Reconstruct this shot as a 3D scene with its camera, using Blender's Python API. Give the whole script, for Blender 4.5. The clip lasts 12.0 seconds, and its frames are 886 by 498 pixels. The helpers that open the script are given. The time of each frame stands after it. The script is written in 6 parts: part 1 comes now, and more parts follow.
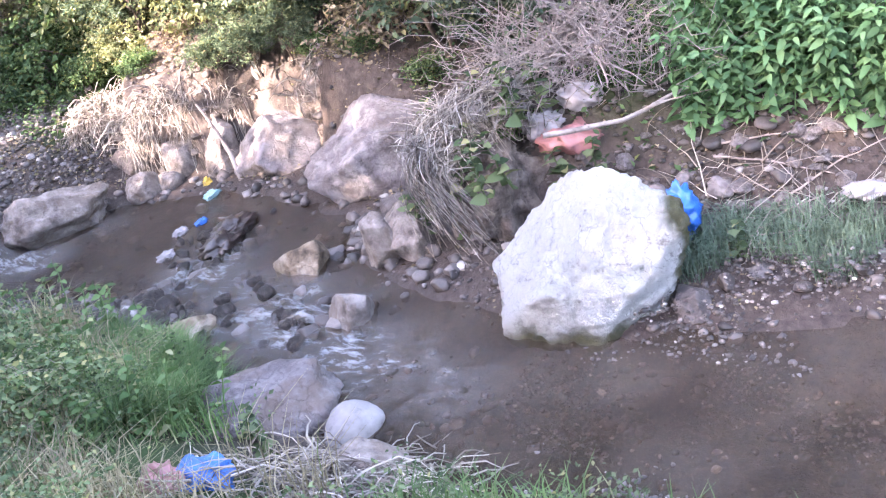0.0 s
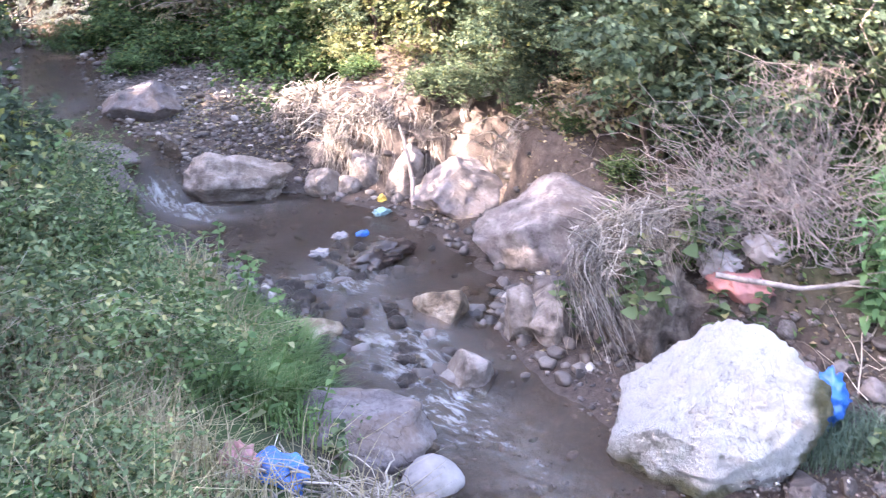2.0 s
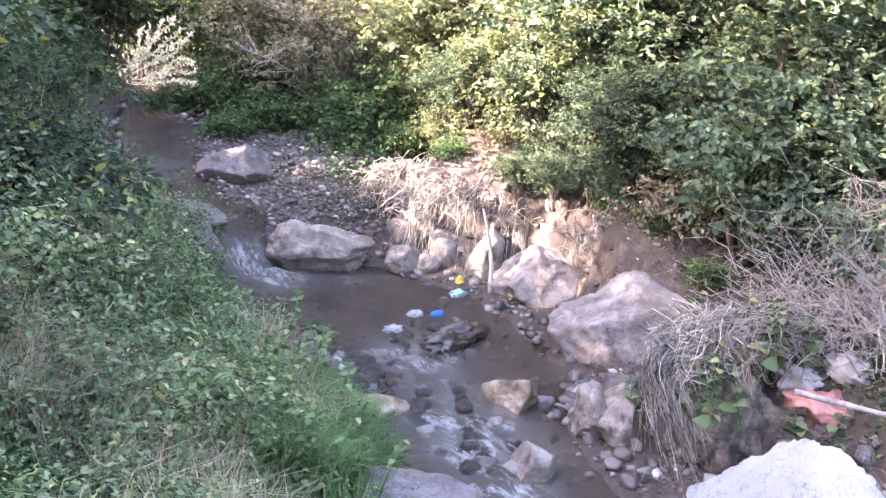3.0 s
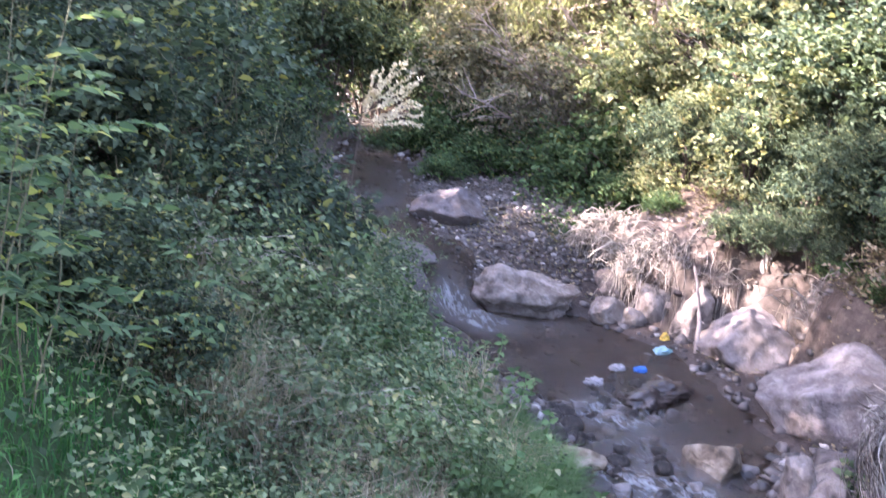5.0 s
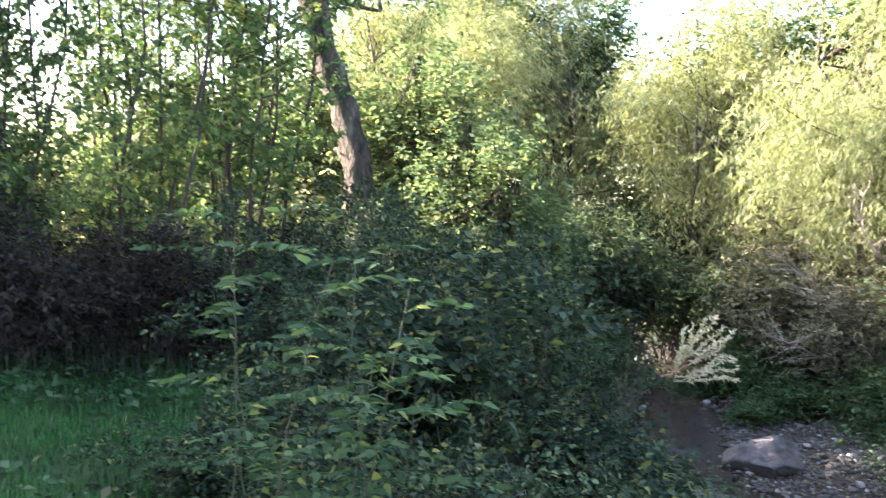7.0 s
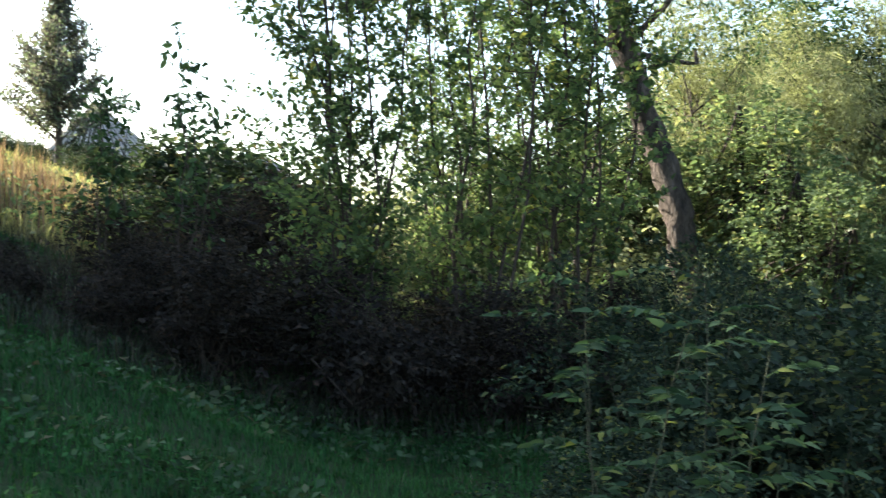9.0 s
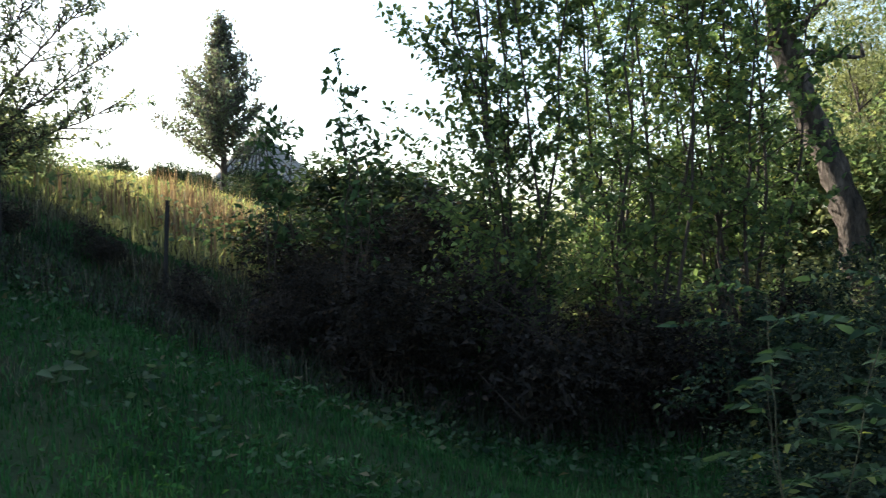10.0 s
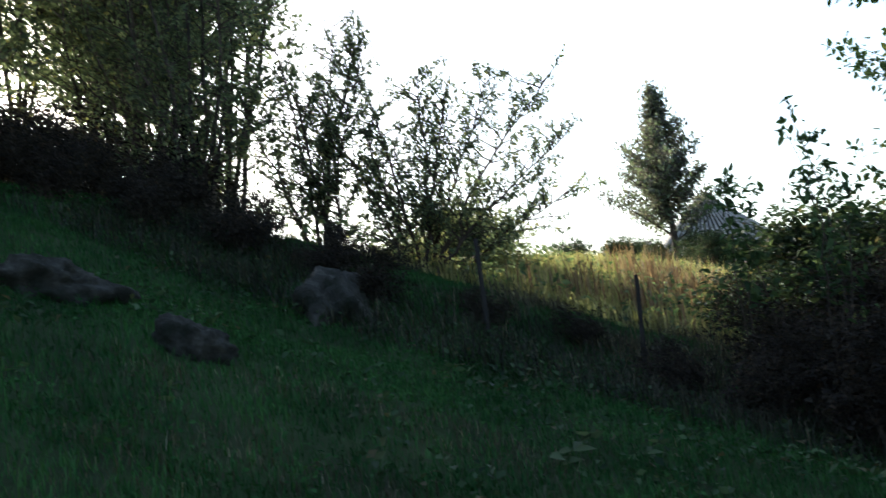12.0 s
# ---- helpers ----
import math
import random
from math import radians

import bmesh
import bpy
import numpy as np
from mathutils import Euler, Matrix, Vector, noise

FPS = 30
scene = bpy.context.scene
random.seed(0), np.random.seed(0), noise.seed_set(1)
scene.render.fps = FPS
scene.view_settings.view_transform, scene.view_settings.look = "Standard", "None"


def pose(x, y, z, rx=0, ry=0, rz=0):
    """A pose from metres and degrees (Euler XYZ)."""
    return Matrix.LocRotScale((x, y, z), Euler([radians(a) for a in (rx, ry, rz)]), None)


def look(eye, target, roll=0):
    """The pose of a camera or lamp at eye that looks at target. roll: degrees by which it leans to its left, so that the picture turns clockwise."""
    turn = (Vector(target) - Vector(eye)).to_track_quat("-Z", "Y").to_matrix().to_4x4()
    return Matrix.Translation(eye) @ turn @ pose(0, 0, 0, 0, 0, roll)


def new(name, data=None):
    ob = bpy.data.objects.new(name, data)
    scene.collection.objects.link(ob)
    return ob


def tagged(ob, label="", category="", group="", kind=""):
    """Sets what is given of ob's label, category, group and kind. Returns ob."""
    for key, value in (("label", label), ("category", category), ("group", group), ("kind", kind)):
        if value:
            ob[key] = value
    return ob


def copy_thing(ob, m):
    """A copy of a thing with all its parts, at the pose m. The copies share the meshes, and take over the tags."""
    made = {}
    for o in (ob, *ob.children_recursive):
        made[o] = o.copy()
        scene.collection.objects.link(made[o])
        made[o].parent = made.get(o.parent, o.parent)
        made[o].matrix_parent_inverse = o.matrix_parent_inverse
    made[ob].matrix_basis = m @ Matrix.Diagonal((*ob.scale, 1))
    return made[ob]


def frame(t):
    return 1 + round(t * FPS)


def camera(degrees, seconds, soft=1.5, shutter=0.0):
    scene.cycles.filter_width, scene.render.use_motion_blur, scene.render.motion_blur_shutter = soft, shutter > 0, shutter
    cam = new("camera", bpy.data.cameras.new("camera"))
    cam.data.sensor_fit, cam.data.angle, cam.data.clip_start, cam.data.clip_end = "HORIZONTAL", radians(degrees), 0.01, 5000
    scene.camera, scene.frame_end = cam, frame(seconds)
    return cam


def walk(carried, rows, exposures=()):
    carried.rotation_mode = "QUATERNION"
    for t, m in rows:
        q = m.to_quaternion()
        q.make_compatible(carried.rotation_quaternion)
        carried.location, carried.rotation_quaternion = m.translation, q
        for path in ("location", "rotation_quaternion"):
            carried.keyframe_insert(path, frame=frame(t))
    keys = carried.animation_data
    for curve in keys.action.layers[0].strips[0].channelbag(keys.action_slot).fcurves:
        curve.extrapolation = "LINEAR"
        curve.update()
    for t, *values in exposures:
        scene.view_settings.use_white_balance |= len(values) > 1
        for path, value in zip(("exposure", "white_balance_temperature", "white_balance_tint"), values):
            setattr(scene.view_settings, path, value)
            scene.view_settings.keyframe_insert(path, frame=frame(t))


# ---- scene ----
cam = camera(44.06, 12.0, soft=1.2, shutter=0.3)


def eye(x, y, z, yaw, pitch, roll):
    """A held camera: place in metres, heading to the left of +y, pitch up, lean to its left, in degrees."""
    a, p = radians(yaw), radians(pitch)
    ahead = Vector((-math.sin(a) * math.cos(p), math.cos(a) * math.cos(p), math.sin(p)))
    return look((x, y, z), Vector((x, y, z)) + ahead, roll)


ROWS = [
    (0, eye(0.322, 0.180, 3.146, -60.83, -22.64, -16.03)),
    (0.5, eye(0.321, 0.187, 3.152, -59.77, -21.65, -15.25)),
    (1, eye(0.317, 0.199, 3.159, -57.93, -20.63, -10.37)),
    (1.5, eye(0.313, 0.211, 3.166, -56.01, -19.54, -5.81)),
    (2, eye(0.305, 0.226, 3.174, -53.40, -18.29, 2.22)),
    (2.5, eye(0.295, 0.242, 3.181, -50.63, -17.32, 5.17)),
    (3, eye(0.293, 0.254, 3.201, -49.05, -14.36, 6.25)),
    (3.2, eye(0.287, 0.260, 3.202, -47.83, -14.16, 5.79)),
    (4.8, eye(0.244, 0.301, 3.200, -39.09, -14.41, 7.11)),
    (5, eye(0.240, 0.306, 3.208, -38.11, -13.25, 7.69)),
    (5.5, eye(0.214, 0.333, 3.240, -32.72, -8.62, 5.77)),
    (6, eye(0.184, 0.353, 3.255, -27.52, -6.44, 4.44)),
    (6.5, eye(0.171, 0.360, 3.270, -25.47, -4.34, 3.35)),
    (7, eye(0.148, 0.371, 3.287, -21.72, -1.86, 2.59)),
    (7.2, eye(0.136, 0.376, 3.290, -19.93, -1.49, 2.15)),
    (8.8, eye(0.049, 0.397, 3.304, -7.04, 0.56, 0.78)),
    (9, eye(0.037, 0.398, 3.305, -5.33, 0.70, 0.52)),
    (9.5, eye(0.000, 0.400, 3.314, -0.00, 2.00, -0.50)),
    (10, eye(-0.019, 0.399, 3.310, 2.76, 1.46, -1.46)),
    (10.5, eye(-0.051, 0.397, 3.313, 7.33, 1.80, -2.38)),
    (11, eye(-0.089, 0.389, 3.322, 12.95, 3.09, -4.60)),
    (11.5, eye(-0.138, 0.374, 3.331, 20.28, 4.44, -6.35)),
    (12, eye(-0.172, 0.358, 3.347, 25.69, 6.75, -7.54)),
]
EXPOSURES = [(0.0, 4.85, 6800, 29), (3.0, 4.75, 6750, 30), (5.0, 4.4, 6350, 34), (5.5, 4.38, 6150, 42), (6.0, 4.15, 6050, 43), (6.5, 3.88, 6150, 35), (7.0, 3.6, 6350, 14), (9.0, 2.3, 6300, 7), (10.5, 1.55, 6150, 7), (12.0, 1.42, 6050, 6)]
walk(cam, ROWS, EXPOSURES)

# ---- light: low sun beyond the meadow's crest, clear sky ----
SUN_YAW, SUN_EL = 57.5, 25.0
to_sun = Vector((-math.sin(radians(SUN_YAW)) * math.cos(radians(SUN_EL)), math.cos(radians(SUN_YAW)) * math.cos(radians(SUN_EL)), math.sin(radians(SUN_EL))))
sun = new("sun", bpy.data.lights.new("sun", "SUN"))
sun.data.energy, sun.data.angle, sun.data.color = 5.0, radians(0.6), (1.0, 0.93, 0.80)
sun.matrix_world = look(to_sun * 50, (0, 0, 0))
world = bpy.data.worlds.new("sky")
scene.world = world
world.use_nodes = True
wn = world.node_tree.nodes
sky = wn.new("ShaderNodeTexSky")
sky.sky_type, sky.sun_disc = "NISHITA", False
sky.sun_elevation, sky.sun_rotation = radians(SUN_EL), radians(-SUN_YAW)
sky.dust_density, sky.air_density = 2.0, 1.1
wn["Background"].inputs["Strength"].default_value = 0.12
world.node_tree.links.new(sky.outputs["Color"], wn["Background"].inputs["Color"])

rng = np.random.default_rng(7)


# ---- node helpers ----
def material(name):
    m = bpy.data.materials.new(name)
    m.use_nodes = True
    nt = m.node_tree
    return m, nt, nt.nodes["Principled BSDF"]


def ramp(nt, fac, stops):
    r = nt.nodes.new("ShaderNodeValToRGB")
    while len(r.color_ramp.elements) < len(stops):
        r.color_ramp.elements.new(0.5)
    for e, (at, c) in zip(r.color_ramp.elements, stops):
        e.position, e.color = at, (*c, 1)
    nt.links.new(fac, r.inputs[0])
    return r.outputs[0]


def noise_tex(nt, scale, detail=4.0, rough=0.6, stretch=(1, 1, 1), coords="Object"):
    tc, mp, n = nt.nodes.new("ShaderNodeTexCoord"), nt.nodes.new("ShaderNodeMapping"), nt.nodes.new("ShaderNodeTexNoise")
    mp.inputs["Scale"].default_value = stretch
    n.inputs["Scale"].default_value, n.inputs["Detail"].default_value, n.inputs["Roughness"].default_value = scale, detail, rough
    nt.links.new(tc.outputs[coords], mp.inputs[0])
    nt.links.new(mp.outputs[0], n.inputs["Vector"])
    return n.outputs["Fac"]


def mix_rgb(nt, fac, a, b, mode="MIX"):
    n = nt.nodes.new("ShaderNodeMix")
    n.data_type, n.blend_type = "RGBA", mode
    for sock, v in ((n.inputs[0], fac), (n.inputs[6], a), (n.inputs[7], b)):
        if isinstance(v, (int, float)):
            sock.default_value = v
        elif isinstance(v, tuple):
            sock.default_value = (*v, 1)
        else:
            nt.links.new(v, sock)
    return n.outputs[2]


def bump(nt, bsdf, height, strength, distance=0.02):
    b = nt.nodes.new("ShaderNodeBump")
    b.inputs["Strength"].default_value, b.inputs["Distance"].default_value = strength, distance
    nt.links.new(height, b.inputs["Height"])
    nt.links.new(b.outputs[0], bsdf.inputs["Normal"])


def leaf_material(name, dark, mid, light, odd=None, through_light=0.4, rough=0.68, dull=0.2):
    """Foliage: colour varies from leaf to leaf, and sunlight shines through."""
    m, nt, b = material(name)
    g = nt.nodes.new("ShaderNodeNewGeometry")
    dark, mid, light = (tuple(v + (sum(c) / 3 - v) * dull for v in c) for c in (dark, mid, light))
    stops = [(0.0, dark), (0.45, mid), (0.9, light)] + ([(0.97, odd)] if odd else [])
    col = ramp(nt, g.outputs["Random Per Island"], stops)
    big = noise_tex(nt, 1.3, 2.0)
    col = mix_rgb(nt, 0.8, col, ramp(nt, big, [(0.34, (0.46, 0.48, 0.5)), (0.62, (1.12, 1.10, 1.0))]), "MULTIPLY")
    nt.links.new(col, b.inputs["Base Color"])
    b.inputs["Roughness"].default_value = rough
    b.inputs["Specular IOR Level"].default_value = 0.12
    tr, mx = nt.nodes.new("ShaderNodeBsdfTranslucent"), nt.nodes.new("ShaderNodeMixShader")
    nt.links.new(mix_rgb(nt, 1.0, col, (1.0, 1.0, 0.68), "MULTIPLY"), tr.inputs["Color"])
    mx.inputs[0].default_value = through_light
    nt.links.new(b.outputs[0], mx.inputs[1])
    nt.links.new(tr.outputs[0], mx.inputs[2])
    nt.links.new(mx.outputs[0], nt.nodes["Material Output"].inputs[0])
    return m


def rough_material(name, stops, scale, detail=6.0, rough=0.85, bump_strength=0.6, stretch=(1, 1, 1), fine=None, dist=0.02, cracks=0.0, stain=None):
    """Rock, bark, cloth: colour noise at three scales, cracks and a bump."""
    m, nt, b = material(name)
    n1 = noise_tex(nt, scale, detail, 0.65, stretch)
    col = ramp(nt, n1, stops)
    n2 = noise_tex(nt, fine or scale * 3.4, 7.0, 0.7, (stretch[0], stretch[1], stretch[2] * 1.4))
    col = mix_rgb(nt, 0.7, col, ramp(nt, n2, [(0.33, (0.30, 0.28, 0.27)), (0.43, (0.86, 0.85, 0.84)), (0.64, (1.18, 1.17, 1.16))]), "MULTIPLY")
    h = nt.nodes.new("ShaderNodeMath")
    h.operation = "ADD"
    nt.links.new(n1, h.inputs[0])
    nt.links.new(n2, h.inputs[1])
    out = h.outputs[0]
    if cracks:
        v = nt.nodes.new("ShaderNodeTexVoronoi")
        v.feature = "DISTANCE_TO_EDGE"
        v.inputs["Scale"].default_value = scale * 1.3
        tc = nt.nodes.new("ShaderNodeTexCoord")
        wob = nt.nodes.new("ShaderNodeVectorMath")
        wob.operation = "ADD"
        n3 = nt.nodes.new("ShaderNodeTexNoise")
        n3.inputs["Scale"].default_value, n3.inputs["Detail"].default_value = scale * 1.5, 5.0
        nt.links.new(tc.outputs["Object"], n3.inputs["Vector"])
        nt.links.new(tc.outputs["Object"], wob.inputs[0])
        nt.links.new(n3.outputs["Color"], wob.inputs[1])
        nt.links.new(wob.outputs[0], v.inputs["Vector"])
        line = ramp(nt, v.outputs["Distance"], [(0.0, (0, 0, 0)), (0.035, (1, 1, 1))])
        col = mix_rgb(nt, cracks, col, line, "MULTIPLY")
        h2 = nt.nodes.new("ShaderNodeMath")
        h2.operation = "MULTIPLY_ADD"
        nt.links.new(line, h2.inputs[0])
        h2.inputs[1].default_value = cracks * 0.8
        nt.links.new(out, h2.inputs[2])
        out = h2.outputs[0]
    if stain:
        blot = ramp(nt, noise_tex(nt, scale * 0.8, 9.0, 0.74, (1.0, 1.3, 0.7)), [(0.47, (0, 0, 0)), (0.58, (0.75, 0.75, 0.75))])
        col = mix_rgb(nt, blot, col, stain)
    nt.links.new(col, b.inputs["Base Color"])
    b.inputs["Roughness"].default_value = rough
    b.inputs["Specular IOR Level"].default_value = 0.25
    bump(nt, b, out, bump_strength, dist)
    return m


# ---- materials ----
M = {}
M["rock_grey"] = rough_material("rock_grey", [(0.34, (0.085, 0.07, 0.067)), (0.48, (0.185, 0.16, 0.158)), (0.64, (0.29, 0.256, 0.25))], 2.4, bump_strength=0.9, dist=0.035, cracks=0.2, stain=(0.10, 0.078, 0.066))
M["rock_tan"] = rough_material("rock_tan", [(0.36, (0.08, 0.064, 0.056)), (0.48, (0.20, 0.168, 0.152)), (0.64, (0.32, 0.282, 0.262))], 3.2, bump_strength=1.0, dist=0.04, cracks=0.1, stain=(0.10, 0.074, 0.055))
M["rock_dark"] = rough_material("rock_dark", [(0.3, (0.05, 0.042, 0.04)), (0.6, (0.13, 0.11, 0.105)), (0.8, (0.22, 0.19, 0.18))], 3.0, bump_strength=1.0, dist=0.04, cracks=0.06)
M["rock_rust"] = rough_material("rock_rust", [(0.36, (0.07, 0.05, 0.035)), (0.5, (0.20, 0.145, 0.10)), (0.64, (0.34, 0.28, 0.22))], 4.0, bump_strength=1.0, dist=0.04, cracks=0.06)
M["rock_mauve"] = rough_material("rock_mauve", [(0.34, (0.065, 0.055, 0.055)), (0.5, (0.135, 0.117, 0.12)), (0.66, (0.21, 0.185, 0.188))], 2.6, bump_strength=1.0, dist=0.04, cracks=0.25, stain=(0.10, 0.072, 0.058))
M["rock_wet"] = rough_material("rock_wet", [(0.34, (0.018, 0.015, 0.014)), (0.52, (0.042, 0.034, 0.03)), (0.68, (0.10, 0.08, 0.068))], 5.0, rough=0.35, bump_strength=0.8, dist=0.03)
M["rock_smooth"] = rough_material("rock_smooth", [(0.3, (0.15, 0.138, 0.138)), (0.7, (0.22, 0.203, 0.202))], 2.0, bump_strength=0.2)
M["bark"] = rough_material("bark", [(0.38, (0.02, 0.016, 0.012)), (0.5, (0.07, 0.052, 0.041)), (0.64, (0.15, 0.115, 0.094))], 7.0, stretch=(1, 1, 0.22), bump_strength=1.0, dist=0.05)
M["twig"] = rough_material("twig", [(0.3, (0.035, 0.026, 0.02)), (0.8, (0.10, 0.075, 0.06))], 8.0, bump_strength=0.3)
M["deadwood"] = rough_material("deadwood", [(0.3, (0.17, 0.135, 0.12)), (0.7, (0.36, 0.30, 0.27))], 6.0, stretch=(1, 1, 0.3), bump_strength=0.5)
M["twig_grey"] = rough_material("twig_grey", [(0.3, (0.13, 0.105, 0.095)), (0.7, (0.29, 0.245, 0.225))], 8.0, bump_strength=0.3)
M["straw"] = rough_material("straw", [(0.3, (0.22, 0.17, 0.14)), (0.7, (0.50, 0.42, 0.37))], 5.0, bump_strength=0.3)
M["leaf"] = leaf_material("leaf", (0.028, 0.06, 0.024), (0.062, 0.125, 0.045), (0.12, 0.205, 0.08), (0.19, 0.20, 0.07))
M["leaf_blue"] = leaf_material("leaf_blue", (0.036, 0.064, 0.028), (0.088, 0.138, 0.06), (0.175, 0.24, 0.115), (0.28, 0.27, 0.14))
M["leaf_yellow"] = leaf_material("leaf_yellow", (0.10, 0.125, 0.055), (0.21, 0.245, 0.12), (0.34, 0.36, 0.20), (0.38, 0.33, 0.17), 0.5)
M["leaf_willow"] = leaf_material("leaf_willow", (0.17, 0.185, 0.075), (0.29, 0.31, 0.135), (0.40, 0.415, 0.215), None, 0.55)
M["leaf_sap"] = leaf_material("leaf_sap", (0.07, 0.12, 0.05), (0.15, 0.22, 0.09), (0.26, 0.33, 0.15), (0.36, 0.36, 0.15), 0.5)
M["rock_moss"] = rough_material("rock_moss", [(0.38, (0.014, 0.016, 0.01)), (0.52, (0.03, 0.028, 0.022)), (0.68, (0.085, 0.078, 0.07))], 4.0, bump_strength=1.0, dist=0.04)
M["leaf_far"] = leaf_material("leaf_far", (0.03, 0.055, 0.033), (0.07, 0.112, 0.066), (0.135, 0.188, 0.112), (0.23, 0.24, 0.12))
M["leaf_shade"] = leaf_material("leaf_shade", (0.03, 0.05, 0.025), (0.07, 0.105, 0.05), (0.13, 0.17, 0.085), (0.2, 0.19, 0.08), 0.45)
M["leaf_olive"] = leaf_material("leaf_olive", (0.09, 0.09, 0.05), (0.19, 0.185, 0.11), (0.32, 0.29, 0.19), (0.36, 0.27, 0.18), 0.4)
M["leaf_sapling"] = leaf_material("leaf_sapling", (0.055, 0.11, 0.04), (0.125, 0.20, 0.072), (0.22, 0.31, 0.11), (0.36, 0.36, 0.11), 0.6, 0.5)
M["straw_brown"] = leaf_material("straw_brown", (0.09, 0.07, 0.06), (0.22, 0.18, 0.155), (0.38, 0.33, 0.295), (0.55, 0.50, 0.46), 0.1, 0.8)
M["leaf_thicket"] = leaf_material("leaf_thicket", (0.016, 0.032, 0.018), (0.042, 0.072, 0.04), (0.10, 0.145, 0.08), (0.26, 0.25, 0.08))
M["leaf_dry"] = leaf_material("leaf_dry", (0.09, 0.065, 0.045), (0.20, 0.155, 0.10), (0.34, 0.27, 0.18), (0.14, 0.16, 0.07), 0.3)
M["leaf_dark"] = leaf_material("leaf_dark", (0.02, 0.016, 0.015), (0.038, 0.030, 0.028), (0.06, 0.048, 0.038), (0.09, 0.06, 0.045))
M["leaf_crest"] = leaf_material("leaf_crest", (0.07, 0.095, 0.065), (0.14, 0.18, 0.105), (0.24, 0.29, 0.16), (0.30, 0.28, 0.12), 0.68)
M["leaf_hedge"] = leaf_material("leaf_hedge", (0.025, 0.042, 0.022), (0.05, 0.08, 0.038), (0.095, 0.135, 0.06), (0.16, 0.13, 0.07))
M["leaf_fresh"] = leaf_material("leaf_fresh", (0.055, 0.135, 0.058), (0.105, 0.225, 0.095), (0.17, 0.31, 0.138), None, 0.35, 0.7, 0.12)
M["leaf_purple"] = leaf_material("leaf_purple", (0.10, 0.09, 0.10), (0.18, 0.165, 0.165), (0.21, 0.27, 0.17), None, 0.55)
M["grass"] = leaf_material("grass", (0.018, 0.068, 0.02), (0.034, 0.115, 0.032), (0.065, 0.16, 0.05), None, 0.3, 0.95, 0.05)
M["grass_gold"] = leaf_material("grass_gold", (0.24, 0.23, 0.07), (0.42, 0.38, 0.13), (0.58, 0.50, 0.21), (0.26, 0.34, 0.10), 0.55, 0.8)
M["grass_fresh"] = leaf_material("grass_fresh", (0.06, 0.13, 0.04), (0.10, 0.20, 0.06), (0.15, 0.26, 0.09), (0.28, 0.28, 0.16), 0.35)
M["grass_grey"] = leaf_material("grass_grey", (0.07, 0.12, 0.08), (0.11, 0.17, 0.115), (0.17, 0.23, 0.16), None, 0.3)
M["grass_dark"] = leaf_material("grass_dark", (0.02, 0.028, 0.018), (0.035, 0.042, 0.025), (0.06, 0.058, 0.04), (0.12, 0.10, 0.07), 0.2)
M["grass_dry"] = leaf_material("grass_dry", (0.15, 0.12, 0.075), (0.28, 0.23, 0.145), (0.42, 0.36, 0.24), (0.14, 0.18, 0.08))
M["straw_mix"] = leaf_material("straw_mix", (0.14, 0.105, 0.085), (0.32, 0.255, 0.205), (0.52, 0.44, 0.37), (0.68, 0.61, 0.55), 0.1, 0.8)
M["grass_brown"] = leaf_material("grass_brown", (0.05, 0.042, 0.025), (0.10, 0.085, 0.05), (0.17, 0.145, 0.09), (0.30, 0.27, 0.19), 0.2, 0.9)
M["leaf_meadow"] = leaf_material("leaf_meadow", (0.02, 0.05, 0.02), (0.045, 0.095, 0.035), (0.09, 0.15, 0.06), (0.14, 0.12, 0.07), 0.3, 0.6)
M["weed_rust"] = leaf_material("weed_rust", (0.14, 0.075, 0.045), (0.26, 0.15, 0.09), (0.38, 0.26, 0.15), (0.30, 0.30, 0.12), 0.4, 0.8)
M["seedhead"] = leaf_material("seedhead", (0.45, 0.37, 0.26), (0.62, 0.53, 0.40), (0.75, 0.67, 0.52), None, 0.3, 0.8, 0.0)


def ground_material():
    m, nt, b = material("ground")
    at = nt.nodes.new("ShaderNodeAttribute")
    at.attribute_name = "soil"
    n1, n2, n3 = noise_tex(nt, 1.5, 6.0), noise_tex(nt, 14.0, 5.0, 0.7), noise_tex(nt, 55.0, 3.0)
    mud = ramp(nt, n2, [(0.3, (0.026, 0.019, 0.016)), (0.55, (0.058, 0.044, 0.038)), (0.75, (0.10, 0.08, 0.07))])
    turf = ramp(nt, n1, [(0.3, (0.018, 0.032, 0.012)), (0.6, (0.034, 0.055, 0.02)), (0.8, (0.065, 0.065, 0.032))])
    col = mix_rgb(nt, at.outputs["Fac"], mud, turf)
    col = mix_rgb(nt, 0.5, col, ramp(nt, n3, [(0.3, (0.5, 0.5, 0.5)), (0.7, (1.1, 1.1, 1.1))]), "MULTIPLY")
    nt.links.new(col, b.inputs["Base Color"])
    mr = nt.nodes.new("ShaderNodeMapRange")
    mr.inputs["To Min"].default_value, mr.inputs["To Max"].default_value = 0.55, 1.0
    nt.links.new(at.outputs["Fac"], mr.inputs["Value"])
    nt.links.new(mr.outputs["Result"], b.inputs["Roughness"])
    b.inputs["Specular IOR Level"].default_value = 0.12
    bump(nt, b, n2, 0.8, 0.03)
    return m


